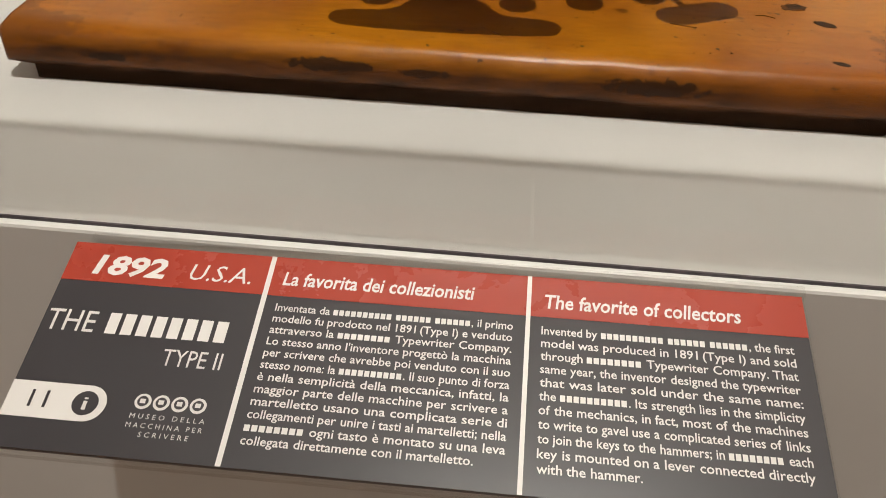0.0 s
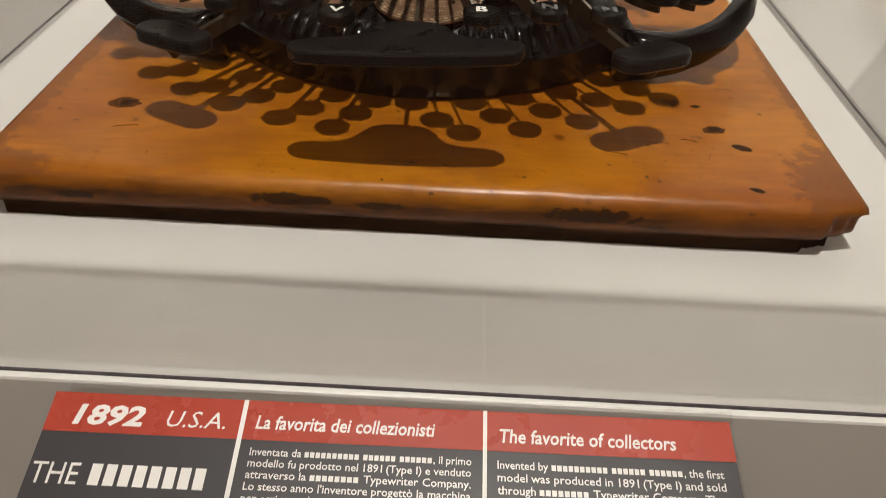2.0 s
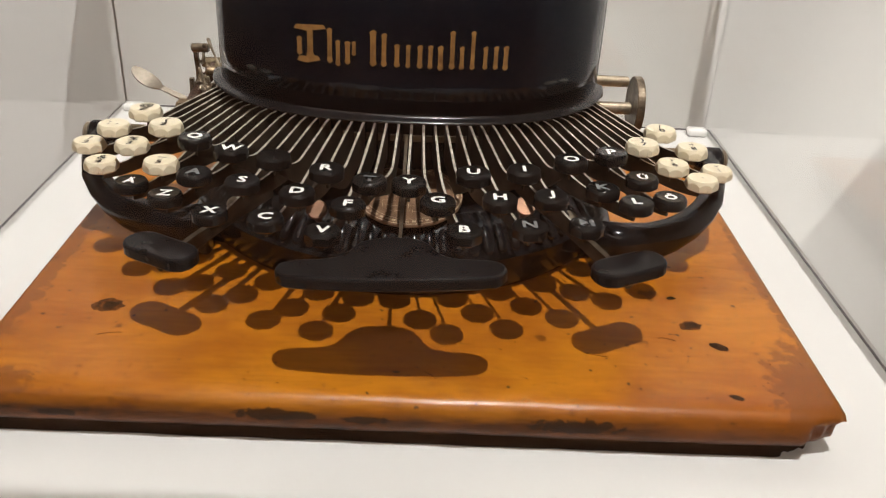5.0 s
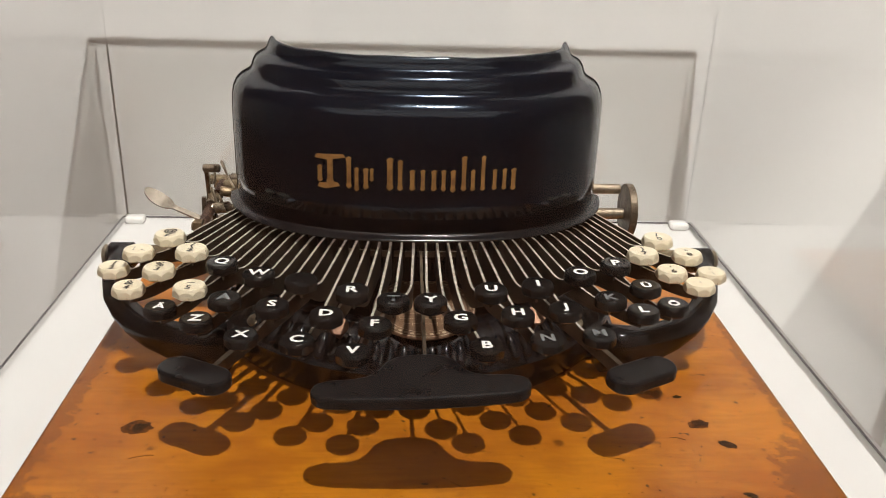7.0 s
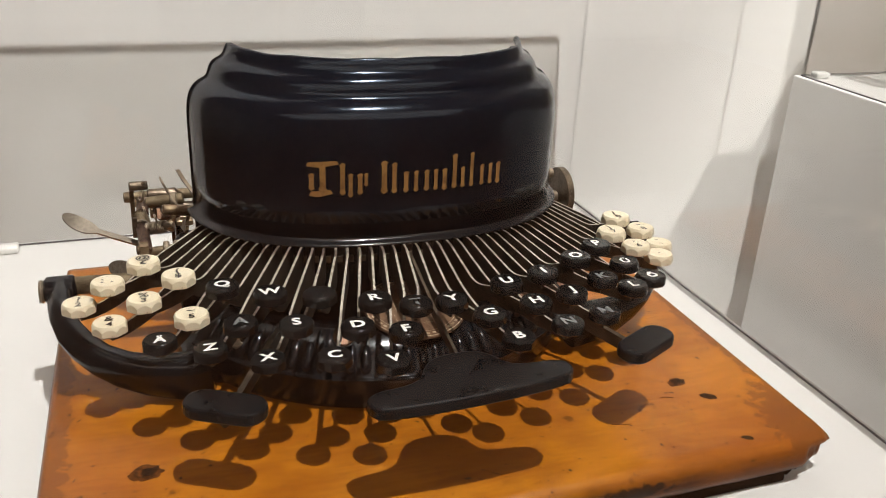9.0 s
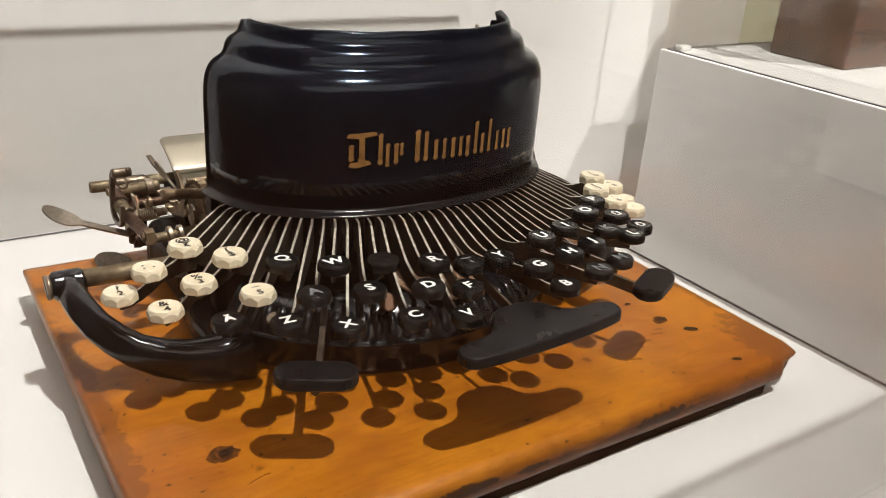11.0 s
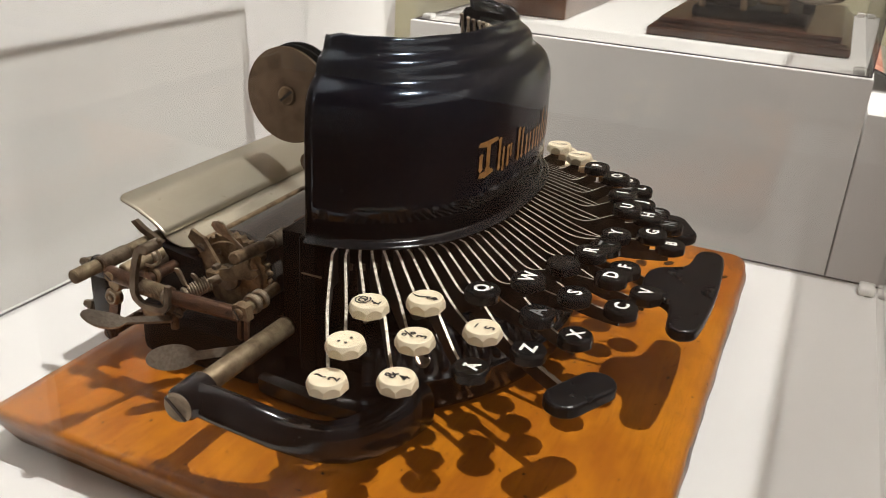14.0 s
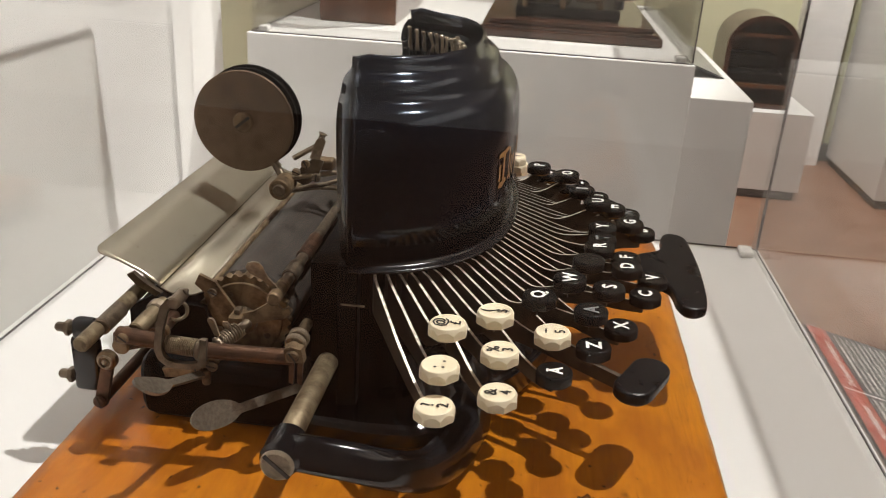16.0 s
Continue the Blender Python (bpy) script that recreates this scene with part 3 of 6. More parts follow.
def board_section(x, grow=1.0):
    """Points round the board's section at x: a rounded worn nose over a set back foot."""
    w = lambda k, s: 0.0006 * noise.noise(Vector((x * 55 + k * 7.1, s * 3.3, k))) + 0.00014 * noise.noise(Vector((x * 260 + k * 3.7, s * 5.1, k * 0.6)))
    front = [(0.0034, 0.0), (0.0032, 0.0058), (0.0018, 0.0072), (0.0006, 0.0088), (-0.0002, 0.0118), (0.0002, 0.0152), (0.0014, 0.0185), (0.0034, 0.0206), (0.0062, 0.0216), (0.0100, 0.0220)]
    chip = max(0.0, (x - HB + 0.011) / 0.011) ** 2 * (0.0045 + 0.0030 * noise.noise(Vector((x * 400, 2.0, 1.0))))
    pts = [(FB + y + w(k, 1) + (chip * 0.55 if k > 5 else chip * 0.8 + broken(x, k)), z + (w(k, 2) * 0.5 if 0 < k < 8 else 0)) for k, (y, z) in enumerate(front)]
    pts += [(FB + 0.06, 0.0220), (FB + 0.14, 0.0220), (BB - 0.03, 0.0220), (BB - 0.008, 0.0219), (BB - 0.002, 0.0205), (BB, 0.017), (BB, 0.004), (BB - 0.006, 0.0)]
    return pts


bm = bmesh.new()
rows = []
for i in range(241):
    x = -HB + 2 * HB * i / 240
    rows.append([(x * (0.955 if z < 0.0064 else 1.0), y, z) for y, z in board_section(x)])
for e, sg in ((0, -1), (-1, 1)):
    lip = [(sg * ((HB + (0.0018 if sg < 0 or y > 0.05 or z > 0.0160 else -0.0030)) if z > 0.0064 else HB * 0.955) + 0.0006 * noise.noise(Vector((y * 60, z * 50, sg))), min(max(y, FB + 0.0016), BB - 0.0016), min(z, 0.0200) if z > 0.0064 else z) for _, y, z in rows[e]]
    rows = [lip] + rows if sg < 0 else rows + [lip]
loops = grid(bm, rows, close=True)
bm.faces.new(loops[0])
bm.faces.new(loops[-1][::-1])
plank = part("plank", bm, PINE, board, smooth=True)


def blotch(cx, cy, rx, ry, z, seed, n=44, turn=0.0):
    """A flat irregular patch."""
    bm = bmesh.new()
    ring = []
    for i in range(n):
        a = 2 * math.pi * i / n
        k = 1 + 0.30 * noise.noise(Vector((math.cos(a) * 1.7 + seed * 9.3, math.sin(a) * 1.7, seed * 1.37))) + (0.22 * noise.noise(Vector((math.cos(a) * 5.1, math.sin(a) * 5.1, seed * 2.71))) if n > 10 else 0)
        x, y = rx * k * math.cos(a), ry * k * math.sin(a)
        ring.append(bm.verts.new((cx + x * math.cos(turn) - y * math.sin(turn), cy + x * math.sin(turn) + y * math.cos(turn), z)))
    bm.faces.new(ring)
    low = [bm.verts.new(v.co - Vector((0, 0, 0.0002))) for v in ring]
    for i in range(n):
        bm.faces.new((ring[i], low[i], low[(i + 1) % n], ring[(i + 1) % n]))
    return bm


part("knot", blotch(-0.1265, 0.0610, 0.0062, 0.0048, TB + 0.00012, 1), KNOT, board, "dark round knot")
part("knot_core", blotch(-0.1255, 0.0615, 0.0030, 0.0024, TB + 0.0002, 2), BURN, board)
part("nail_hole", blotch(0.1207, 0.0629, 0.0047, 0.0034, TB + 0.00012, 3), KNOT, board, "dark worn nail hole")
part("hole_core", blotch(0.1210, 0.0635, 0.0030, 0.0021, TB + 0.0002, 4), BURN, board)
part("dent", blotch(0.1290, 0.0480, 0.0042, 0.0022, TB + 0.00012, 5, turn=-0.5), BURN, board, "dark dent")
part("dent", blotch(0.1264, 0.0150, 0.0028, 0.0014, TB + 0.00012, 6, turn=-0.4), BURN, board, "dark dent")
part("dent", blotch(0.1175, 0.0850, 0.0020, 0.0013, TB + 0.00012, 7), BURN, board, "dark dent")
rng = random.Random(5)
for k in range(80):
    part("speck", blotch(rng.uniform(-0.155, 0.155), rng.choice((rng.uniform(0.012, 0.05), rng.uniform(0.012, 0.25))), rng.uniform(0.00015, 0.0005), rng.uniform(0.00012, 0.0003), TB + 0.0002, k + 10, 8, rng.uniform(0, 3)), BURN, board)
for k in range(26):
    part("speck", blotch(rng.uniform(-0.16, 0.16), rng.uniform(0.0105, 0.022), rng.uniform(0.0002, 0.0006), rng.uniform(0.0001, 0.0002), TB + 0.0002, k + 200, 8, rng.uniform(-0.15, 0.15)), KNOT, board)


def scratch(x, y, turn, long, bend, seed, wide=0.00022):
    """A thin crooked scratch lying on the board."""
    bm = bmesh.new()
    pts = []
    for k in range(9):
        t = k / 8 - 0.5
        u, v = long * t, bend * (0.25 - t * t) * 4 + 0.0004 * noise.noise(Vector((t * 5, seed, 0.3)))
        pts.append((x + u * math.cos(turn) - v * math.sin(turn), y + u * math.sin(turn) + v * math.cos(turn), TB + 0.00025))
    blade(bm, pts, wide, 0.0003)
    return bm


for k in range(3):
    part("scratch", scratch(rng.uniform(-0.14, 0.145), rng.uniform(0.012, 0.050), rng.uniform(-0.7, 0.7), rng.uniform(0.003, 0.010), rng.uniform(-0.0006, 0.0006), k, rng.uniform(0.00010, 0.0002)), KNOT, board)
part("scratch", scratch(0.108, 0.052, -0.25, 0.007, 0.0008, 31, 0.0002), KNOT, board, "dark scratch")

# ---- typewriter ----
XC = -0.0445
tw = thing("typewriter", "black enamelled antique typewriter with curved keyboard on a wooden board", "typewriter", pose(XC, 0.0, BOARD_TOP))
YC = 0.171
SQ = 2 / 2.4


def plan(a, b, deg, yc=YC):
    """The plan of the drum: a squarish half oval; deg 0 is its front."""
    s, c = math.sin(radians(deg)), math.cos(radians(deg))
    return math.copysign(a * abs(s) ** SQ, s), yc - b * abs(c) ** SQ


def even_degrees(a, b, span, count):
    """Degrees that cut the plan into count even lengths, from -span to span."""
    steps = [-span + 2 * span * i / 600 for i in range(601)]
    run = [0.0]
    for p, q in zip(steps, steps[1:]):
        run.append(run[-1] + math.dist(plan(a, b, p), plan(a, b, q)))
    out, k = [], 0
    for i in range(count + 1):
        while k < 600 and run[k] < run[-1] * i / count - 1e-12:
            k += 1
        out.append(steps[k])
    return out


def shell(profile, span=83.8, n=72):
    degs = even_degrees(profile[0][0], profile[0][1], span, n)
    return [[(*plan(a, b, d), z) for d in degs] for a, b, z in profile]


COVER = [(0.0905, 0.0705, 0.0745), (0.0905, 0.0705, 0.090), (0.0905, 0.0705, 0.107), (0.0904, 0.0704, 0.1180), (0.0900, 0.0700, 0.1235), (0.0892, 0.0692, 0.1275), (0.0876, 0.0676, 0.1310), (0.0852, 0.0654, 0.1334), (0.0826, 0.0630, 0.1347), (0.0807, 0.0613, 0.1359),
         (0.0799, 0.0606, 0.1378), (0.0792, 0.0599, 0.1400), (0.0780, 0.0588, 0.1420), (0.0760, 0.0570, 0.1434), (0.0738, 0.0551, 0.1444), (0.0726, 0.0541, 0.1458), (0.0719, 0.0534, 0.1478), (0.0712, 0.0528, 0.1496), (0.0703, 0.0520, 0.1505)]
COVER = [(a, b - 0.001, z) for a, b, z in COVER]
bm = bmesh.new()
rows = shell(COVER)
for k, row in enumerate(rows):
    up = max(0.0, (k - 12) / 6)
    for i, (x, y, z) in enumerate(row):
        e = max(0.0, abs(i - 36) / 36 - 0.72) / 0.28
        row[i] = (x, y, z + 0.0010 * up * min(e * 1.25, 1.0) ** 2 - 0.0016 * up * max(0.0, e - 0.80) / 0.20 + 0.0005 * up * noise.noise(Vector((x * 60, y * 60, 1))))
grid(bm, rows)
seams = [[row[i] for row in rows] for i in (0, 72)]
cover = part("type_cover", bm, JAPAN, tw, "glossy black stepped drum cover", smooth=True)
sol = cover.modifiers.new("thickness", "SOLIDIFY")
sol.thickness, sol.offset = 0.0016, -1
for line, sg in zip(seams, (1, -1)):
    bm = bmesh.new()
    deep = [0.0075, 0.0120, 0.0130, 0.0140, 0.0142, 0.0142, 0.0138, 0.0132, 0.0126, 0.0120, 0.0112, 0.0104, 0.0090, 0.0070, 0.0050, 0.0036]
    grid(bm, [[(x + sg * 0.83 * t * k + sg * 0.0008, y + 0.55 * t * k, z) for k in (0.0, 0.5, 1.0)] for (x, y, z), t in zip(line, deep)])
    flange = part("cover_flange", bm, JAPAN, cover, "black flange turned in behind the cover", smooth=True)
    sol = flange.modifiers.new("thickness", "SOLIDIFY")
    sol.thickness = 0.0012
    bm = bmesh.new()
    tube(bm, line, 0.0007, 8)
    part("cover_seam", bm, JAPAN_RIM, cover, "raised black hem of the cover", smooth=True)
BAND = [(0.0903, 0.0692, 0.0762), (0.0907, 0.0696, 0.0748), (0.0917, 0.0706, 0.0741), (0.0932, 0.0720, 0.0737), (0.0941, 0.0729, 0.0733), (0.0943, 0.0731, 0.0728), (0.0939, 0.0727, 0.0723), (0.0903, 0.0690, 0.0721)]
bm = bmesh.new()
grid(bm, shell(BAND))
part("cover_band", bm, JAPAN_RIM, tw, "glossy black bead round the foot of the cover", smooth=True)
# body under the cover
bm = bmesh.new()
prism(bm, [plan(0.084, 0.046, -82 + 164 * i / 40) for i in range(41)] + [(0.084, 0.176), (-0.084, 0.176)], 0.004, 0.0712)
part("lever_housing", bm, JAPAN_DULL, tw)
for d in even_degrees(0.0875, 0.060, 70, 37)[:-1]:
    p, q = plan(0.0875, 0.060, d + 0.6), plan(0.0875, 0.060, d + 2.6)
    bm = bmesh.new()
    blade(bm, [(*p, 0.0625), (*q, 0.0625)], 0.0012, 0.0028)
    part("comb_tooth", bm, STEEL, tw)

bm = bmesh.new()
box(bm, -0.0905, -0.0840, 0.1560, 0.1640, 0.0010, 0.0735, bevel=0.0006, segments=1)
part("housing_edge", bm, JAPAN_DULL, tw, "black side edge of the lever housing")
bm = bmesh.new()
box(bm, -0.0911, -0.0903, 0.1530, 0.1625, 0.0574, 0.0580)
part("housing_slit", bm, NICKEL, tw, "thin bright slit in the housing")

# type bars standing inside the cover
for d in even_degrees(0.062, 0.045, 80, 36):
    x, y = plan(0.060, 0.043, d)
    bm = bmesh.new()
    blade(bm, [(x * 0.97, y + 0.001, 0.1330), (x, y, 0.1330)], 0.0016, 0.040)
    bar = part("type_bar", bm, JAPAN_DULL, tw, "dark upright type bar")
    bm = bmesh.new()
    w = Vector((noise.noise(Vector((d, 0.3, 1))), noise.noise(Vector((d, 2.3, 4))), 0)) * 0.0022
    foot, tip = Vector((x * 0.985, y, 0.1318)), Vector((x * 0.975, y + 0.0006, 0.1412 + 0.0012 * math.sin(d * 2.3)))
    tube(bm, [foot, foot.lerp(tip, 0.45) + w, foot.lerp(tip, 0.7) + w * 0.4, tip, tip + Vector((-w.x, 0.0005, 0.0009)), tip + Vector((-w.x, 0.0006, 0.0016))], [0.0011, 0.0009, 0.0007, 0.0008, 0.0013, 0.0006], 8)
    part("type_slug", bm, NICKEL, bar, "dull grey type slug", smooth=True)

# each key: upper and lower mark, tone, place
IVORY_KEYS = [("@", "\u00a3", 1, -0.1149, 0.1181, 0.0676), (": .", "", 1, -0.1302, 0.1187, 0.0593), ("?", "2", 1, -0.1426, 0.1185, 0.0508), ("(", "$", 1, -0.1014, 0.1019, 0.0674), ("%", "3", 1, -0.1158, 0.0988, 0.0595), ("&", "4", 1, -0.1300, 0.0981, 0.0506), ("_", "5", 1, -0.0981, 0.0801, 0.0596),
              ("/", "0", 1, 0.1142, 0.1189, 0.0681), (")", "7", 1, 0.1032, 0.1033, 0.0674), ('"', "8", 1, 0.1299, 0.1188, 0.0602), ("'", "6", 1, 0.1174, 0.1019, 0.0591), ("-", ";", 1, 0.1443, 0.1215, 0.0490), (".", "", 1, 0.1314, 0.1012, 0.0527)]
UPPER_KEYS = [("Q", "", 0, -0.0850, 0.0861, 0.0681), ("W", "", 0, -0.0675, 0.0742, 0.0687), ("", "", 0, -0.0491, 0.0661, 0.0699), ("R", "", 0, -0.0278, 0.0603, 0.0681), ("T", "", 2, -0.0112, 0.0579, 0.0652), ("Y", "", 0, 0.0040, 0.0571, 0.0654), ("U", "", 0, 0.0285, 0.0585, 0.0698), ("I", "", 0, 0.0487, 0.0657, 0.0688), ("O", "", 0, 0.0679, 0.0734, 0.0706), ("P", "", 0, 0.0869, 0.0887, 0.0681)]
MIDDLE_KEYS = [("A", "", 2, -0.0805, 0.0654, 0.0617), ("S", "", 0, -0.0599, 0.0573, 0.0629), ("D", "", 0, -0.0375, 0.0485, 0.0635), ("F", "", 0, -0.0184, 0.0469, 0.0599), ("G", "", 0, 0.0152, 0.0431, 0.0647), ("H", "", 0, 0.0387, 0.0498, 0.0637), ("J", "", 0, 0.0592, 0.0571, 0.0621), ("K", "", 2, 0.0816, 0.0706, 0.0602), ("\u00dc", "", 0, 0.1001, 0.0833, 0.0600)]
LOWER_KEYS = [("\u00c4", "", 0, -0.1110, 0.0786, 0.0505), ("Z", "", 0, -0.0925, 0.0638, 0.0526), ("X", "", 0, -0.0721, 0.0519, 0.0519), ("C", "", 0, -0.0485, 0.0406, 0.0562), ("V", "", 0, -0.0266, 0.0351, 0.0545), ("B", "", 0, 0.0254, 0.0354, 0.0569), ("N", "", 2, 0.0498, 0.0407, 0.0572), ("M", "", 2, 0.0731, 0.0510, 0.0537), ("L", "", 0, 0.0947, 0.0653, 0.0571), ("\u00d6", "", 0, 0.1110, 0.0757, 0.0549)]
KEY_TABLE = IVORY_KEYS + UPPER_KEYS + MIDDLE_KEYS + LOWER_KEYS


def key_mesh(name, r, high, mat, facet=1.0):
    """An eight-sided key cap with a round, slightly hollow top."""
    bm = bmesh.new()
    n = 32
    loops = []
    turns = [2 * math.pi * i / n for i in range(n)]
    for k, foot in ((0.84, -high), (0.975, -high * 0.86), (0.985, None)):
        ring = []
        for a in turns:
            far = 1 + (1 / math.cos((a + math.pi / 8) % (math.pi / 4) - math.pi / 8) - 1) * facet
            z = -high * (0.20 + 3.2 * (far - 1)) if foot is None else foot
            ring.append(bm.verts.new((r * k * far * math.cos(a) * 0.965, r * k * far * math.sin(a) * 0.965, z)))
        loops.append(ring)
    for k, z in ((0.895, -high * 0.045), (0.85, 0.0), (0.76, -high * 0.035), (0.4, -high * 0.06)):
        loops.append([bm.verts.new((r * k * math.cos(a), r * k * math.sin(a), z)) for a in turns])
    for a, b in zip(loops, loops[1:]):
        for i in range(n):
            bm.faces.new((a[i], a[(i + 1) % n], b[(i + 1) % n], b[i]))
    bm.faces.new(loops[0][::-1])
    bm.faces.new(loops[-1])
    bmesh.ops.recalc_face_normals(bm, faces=bm.faces)
    me = bpy.data.meshes.new(name)
    bm.to_mesh(me)
    bm.free()
    me.materials.append(mat)
    me.polygons.foreach_set("use_smooth", [len(p.vertices) == 4 and p.center.z > -high * 0.10 for p in me.polygons])
    return me


ivory_cap, black_cap = key_mesh("ivory_cap", 0.0072, 0.0052, IVORY), key_mesh("black_cap", 0.0071, 0.0050, KEYBLACK, 0.45)
for upper, lower, tone, x, y, z in KEY_TABLE:
    key = new("key", ivory_cap if tone == 1 else black_cap)
    key.parent = tw
    key.matrix_basis = pose(x, y, z, -3, 0, 0)
    tagged(key, "yellowed ivory octagonal key" if tone == 1 else "glossy black key")
    for text, dy in ((upper, 0.0025 if lower else 0.0), (lower, -0.0027)):
        if text:
            bm = letters(text, (0.0064 if text == upper else 0.0056) if lower else 0.0066 if text in "\u00c4\u00d6\u00dc" else 0.0080, 0.0001 if tone == 1 else 0.00026)
            xs, ys = [v.co.x for v in bm.verts], [v.co.y for v in bm.verts]
            bmesh.ops.translate(bm, vec=(-(min(xs) + max(xs)) / 2, dy - (min(ys) + max(ys)) / 2, -0.00008), verts=bm.verts)
            part("legend", bm, INK if tone == 1 else FADED if tone == 2 else PAINTWHITE, key)

# key levers from the slots below the cover to the keys


def outward(deg):
    """The drum's outward direction in plan at deg."""
    a, b = Vector(plan(0.0915, 0.0695, deg - 2)), Vector(plan(0.0915, 0.0695, deg + 2))
    return Vector((b.y - a.y, a.x - b.x)).normalized()


def facing(kx, ky):
    """The degree at which the drum's outward line passes a key."""
    best = []
    for k in range(-170, 171):
        d = k / 2
        rest = Vector((kx, ky)) - Vector(plan(0.0915, 0.0695, d))
        o = outward(d)
        best.append((abs(rest.x * o.y - rest.y * o.x), d))
    return min(best)[1]


turned = [max(-82.0, min(82.0, facing(row[3], row[4]))) for row in KEY_TABLE]
order = sorted(range(len(KEY_TABLE)), key=lambda i: turned[i])
slots = even_degrees(0.0915, 0.0695, 75.5, len(order) - 1)
ranks = [k - (len(order) - 1) / 2 for k in range(len(order))]
leans = []
for deg, i in zip(slots, order):
    out = outward(deg)
    way = Vector(KEY_TABLE[i][3:5]) - Vector(plan(0.0915, 0.0695, deg))
    leans.append((way.y * out.x - way.x * out.y) / (way.x * out.x + way.y * out.y))
lean = np.polyfit(ranks, leans, 5)
for rank, deg, i in zip(ranks, slots, order):
    sx, sy = plan(0.0915, 0.0695, deg)
    out = outward(deg)
    kx, ky, kz = KEY_TABLE[i][3:]
    kz -= 0.0042
    reach = math.hypot(kx - sx, ky - sy)
    go = (out + Vector((-out.y, out.x)) * float(np.polyval(lean, rank))).normalized()
    pts = [Vector((sx - out.x * 0.007, sy - out.y * 0.007, 0.0688))]
    for r in (0.0, 0.005, 0.010, 0.015, 0.020):
        pts.append(Vector((sx + go.x * r, sy + go.y * r, 0.0684 - 0.38 * r)))
    p0, p3 = pts[-1], Vector((kx, ky, kz))
    rest = (p3 - p0).length
    p1 = p0 + Vector((go.x, go.y, -0.38)) * rest * 0.34
    p2 = p3 - Vector((go.x, go.y, 0.10)) * rest * 0.36
    for k in range(1, 9):
        s = k / 8
        pts.append(p0 * (1 - s) ** 3 + p1 * 3 * s * (1 - s) ** 2 + p2 * 3 * s * s * (1 - s) + p3 * s ** 3)
    bm = bmesh.new()
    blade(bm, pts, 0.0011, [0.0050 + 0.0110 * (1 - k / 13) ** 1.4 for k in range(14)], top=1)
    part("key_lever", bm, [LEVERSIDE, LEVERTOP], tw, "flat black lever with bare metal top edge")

# curved front rim with ribs
RIM_C = 0.186


def arc(r, deg, z):
    return Vector((r * math.sin(radians(deg)), RIM_C - r * math.cos(radians(deg)), z))


bm = bmesh.new()
rows = []
for i in range(81):
    d = -60 + 120 * i / 80
    rows.append([arc(r, d, z) for r, z in ((0.090, 0.0), (0.088, 0.0335), (0.094, 0.0340), (0.0985, 0.0322), (0.1035, 0.0285), (0.1080, 0.0232), (0.1108, 0.0188), (0.1118, 0.0182), (0.1126, 0.0184), (0.1130, 0.0176), (0.1124, 0.0166), (0.1122, 0.0140), (0.1112, 0.0060), (0.1092, 0.0015), (0.1076, 0.0))])
grid(bm, rows, close=True)
part("front_rim", bm, JAPAN_RIM, tw, "glossy black curved front casting", smooth=True)
for i in range(33):
    d = -56 + 112 * i / 32
    bm = bmesh.new()
    tube(bm, [arc(r, d, z) for r, z in ((0.0990, 0.0292), (0.1016, 0.0276), (0.1042, 0.0250), (0.1066, 0.0221), (0.1084, 0.0196), (0.1096, 0.0178))], [0.0012, 0.0026, 0.0032, 0.0032, 0.0028, 0.0012], 16)
    part("rim_rib", bm, JAPAN_RIM, tw, smooth=True)
bm = bmesh.new()
prism(bm, [arc(0.0895, -58 + 116 * i / 30, 0)[:2] for i in range(31)] + [(0.080, 0.175), (-0.080, 0.175)], 0.0, 0.0125)
part("base_plate", bm, JAPAN_DULL, tw)
for sg in (-1, 1):
    bm = bmesh.new()
    prism(bm, [(sg * 0.0795, 0.1160), (sg * 0.0960, 0.1190), (sg * 0.1030, 0.1300), (sg * 0.1045, 0.1500), (sg * 0.1020, 0.1775), (sg * 0.0795, 0.1775)], 0.0, 0.0118, 0.003)
    part("base_wing", bm, JAPAN_RIM, tw, "black base casting beside the levers")
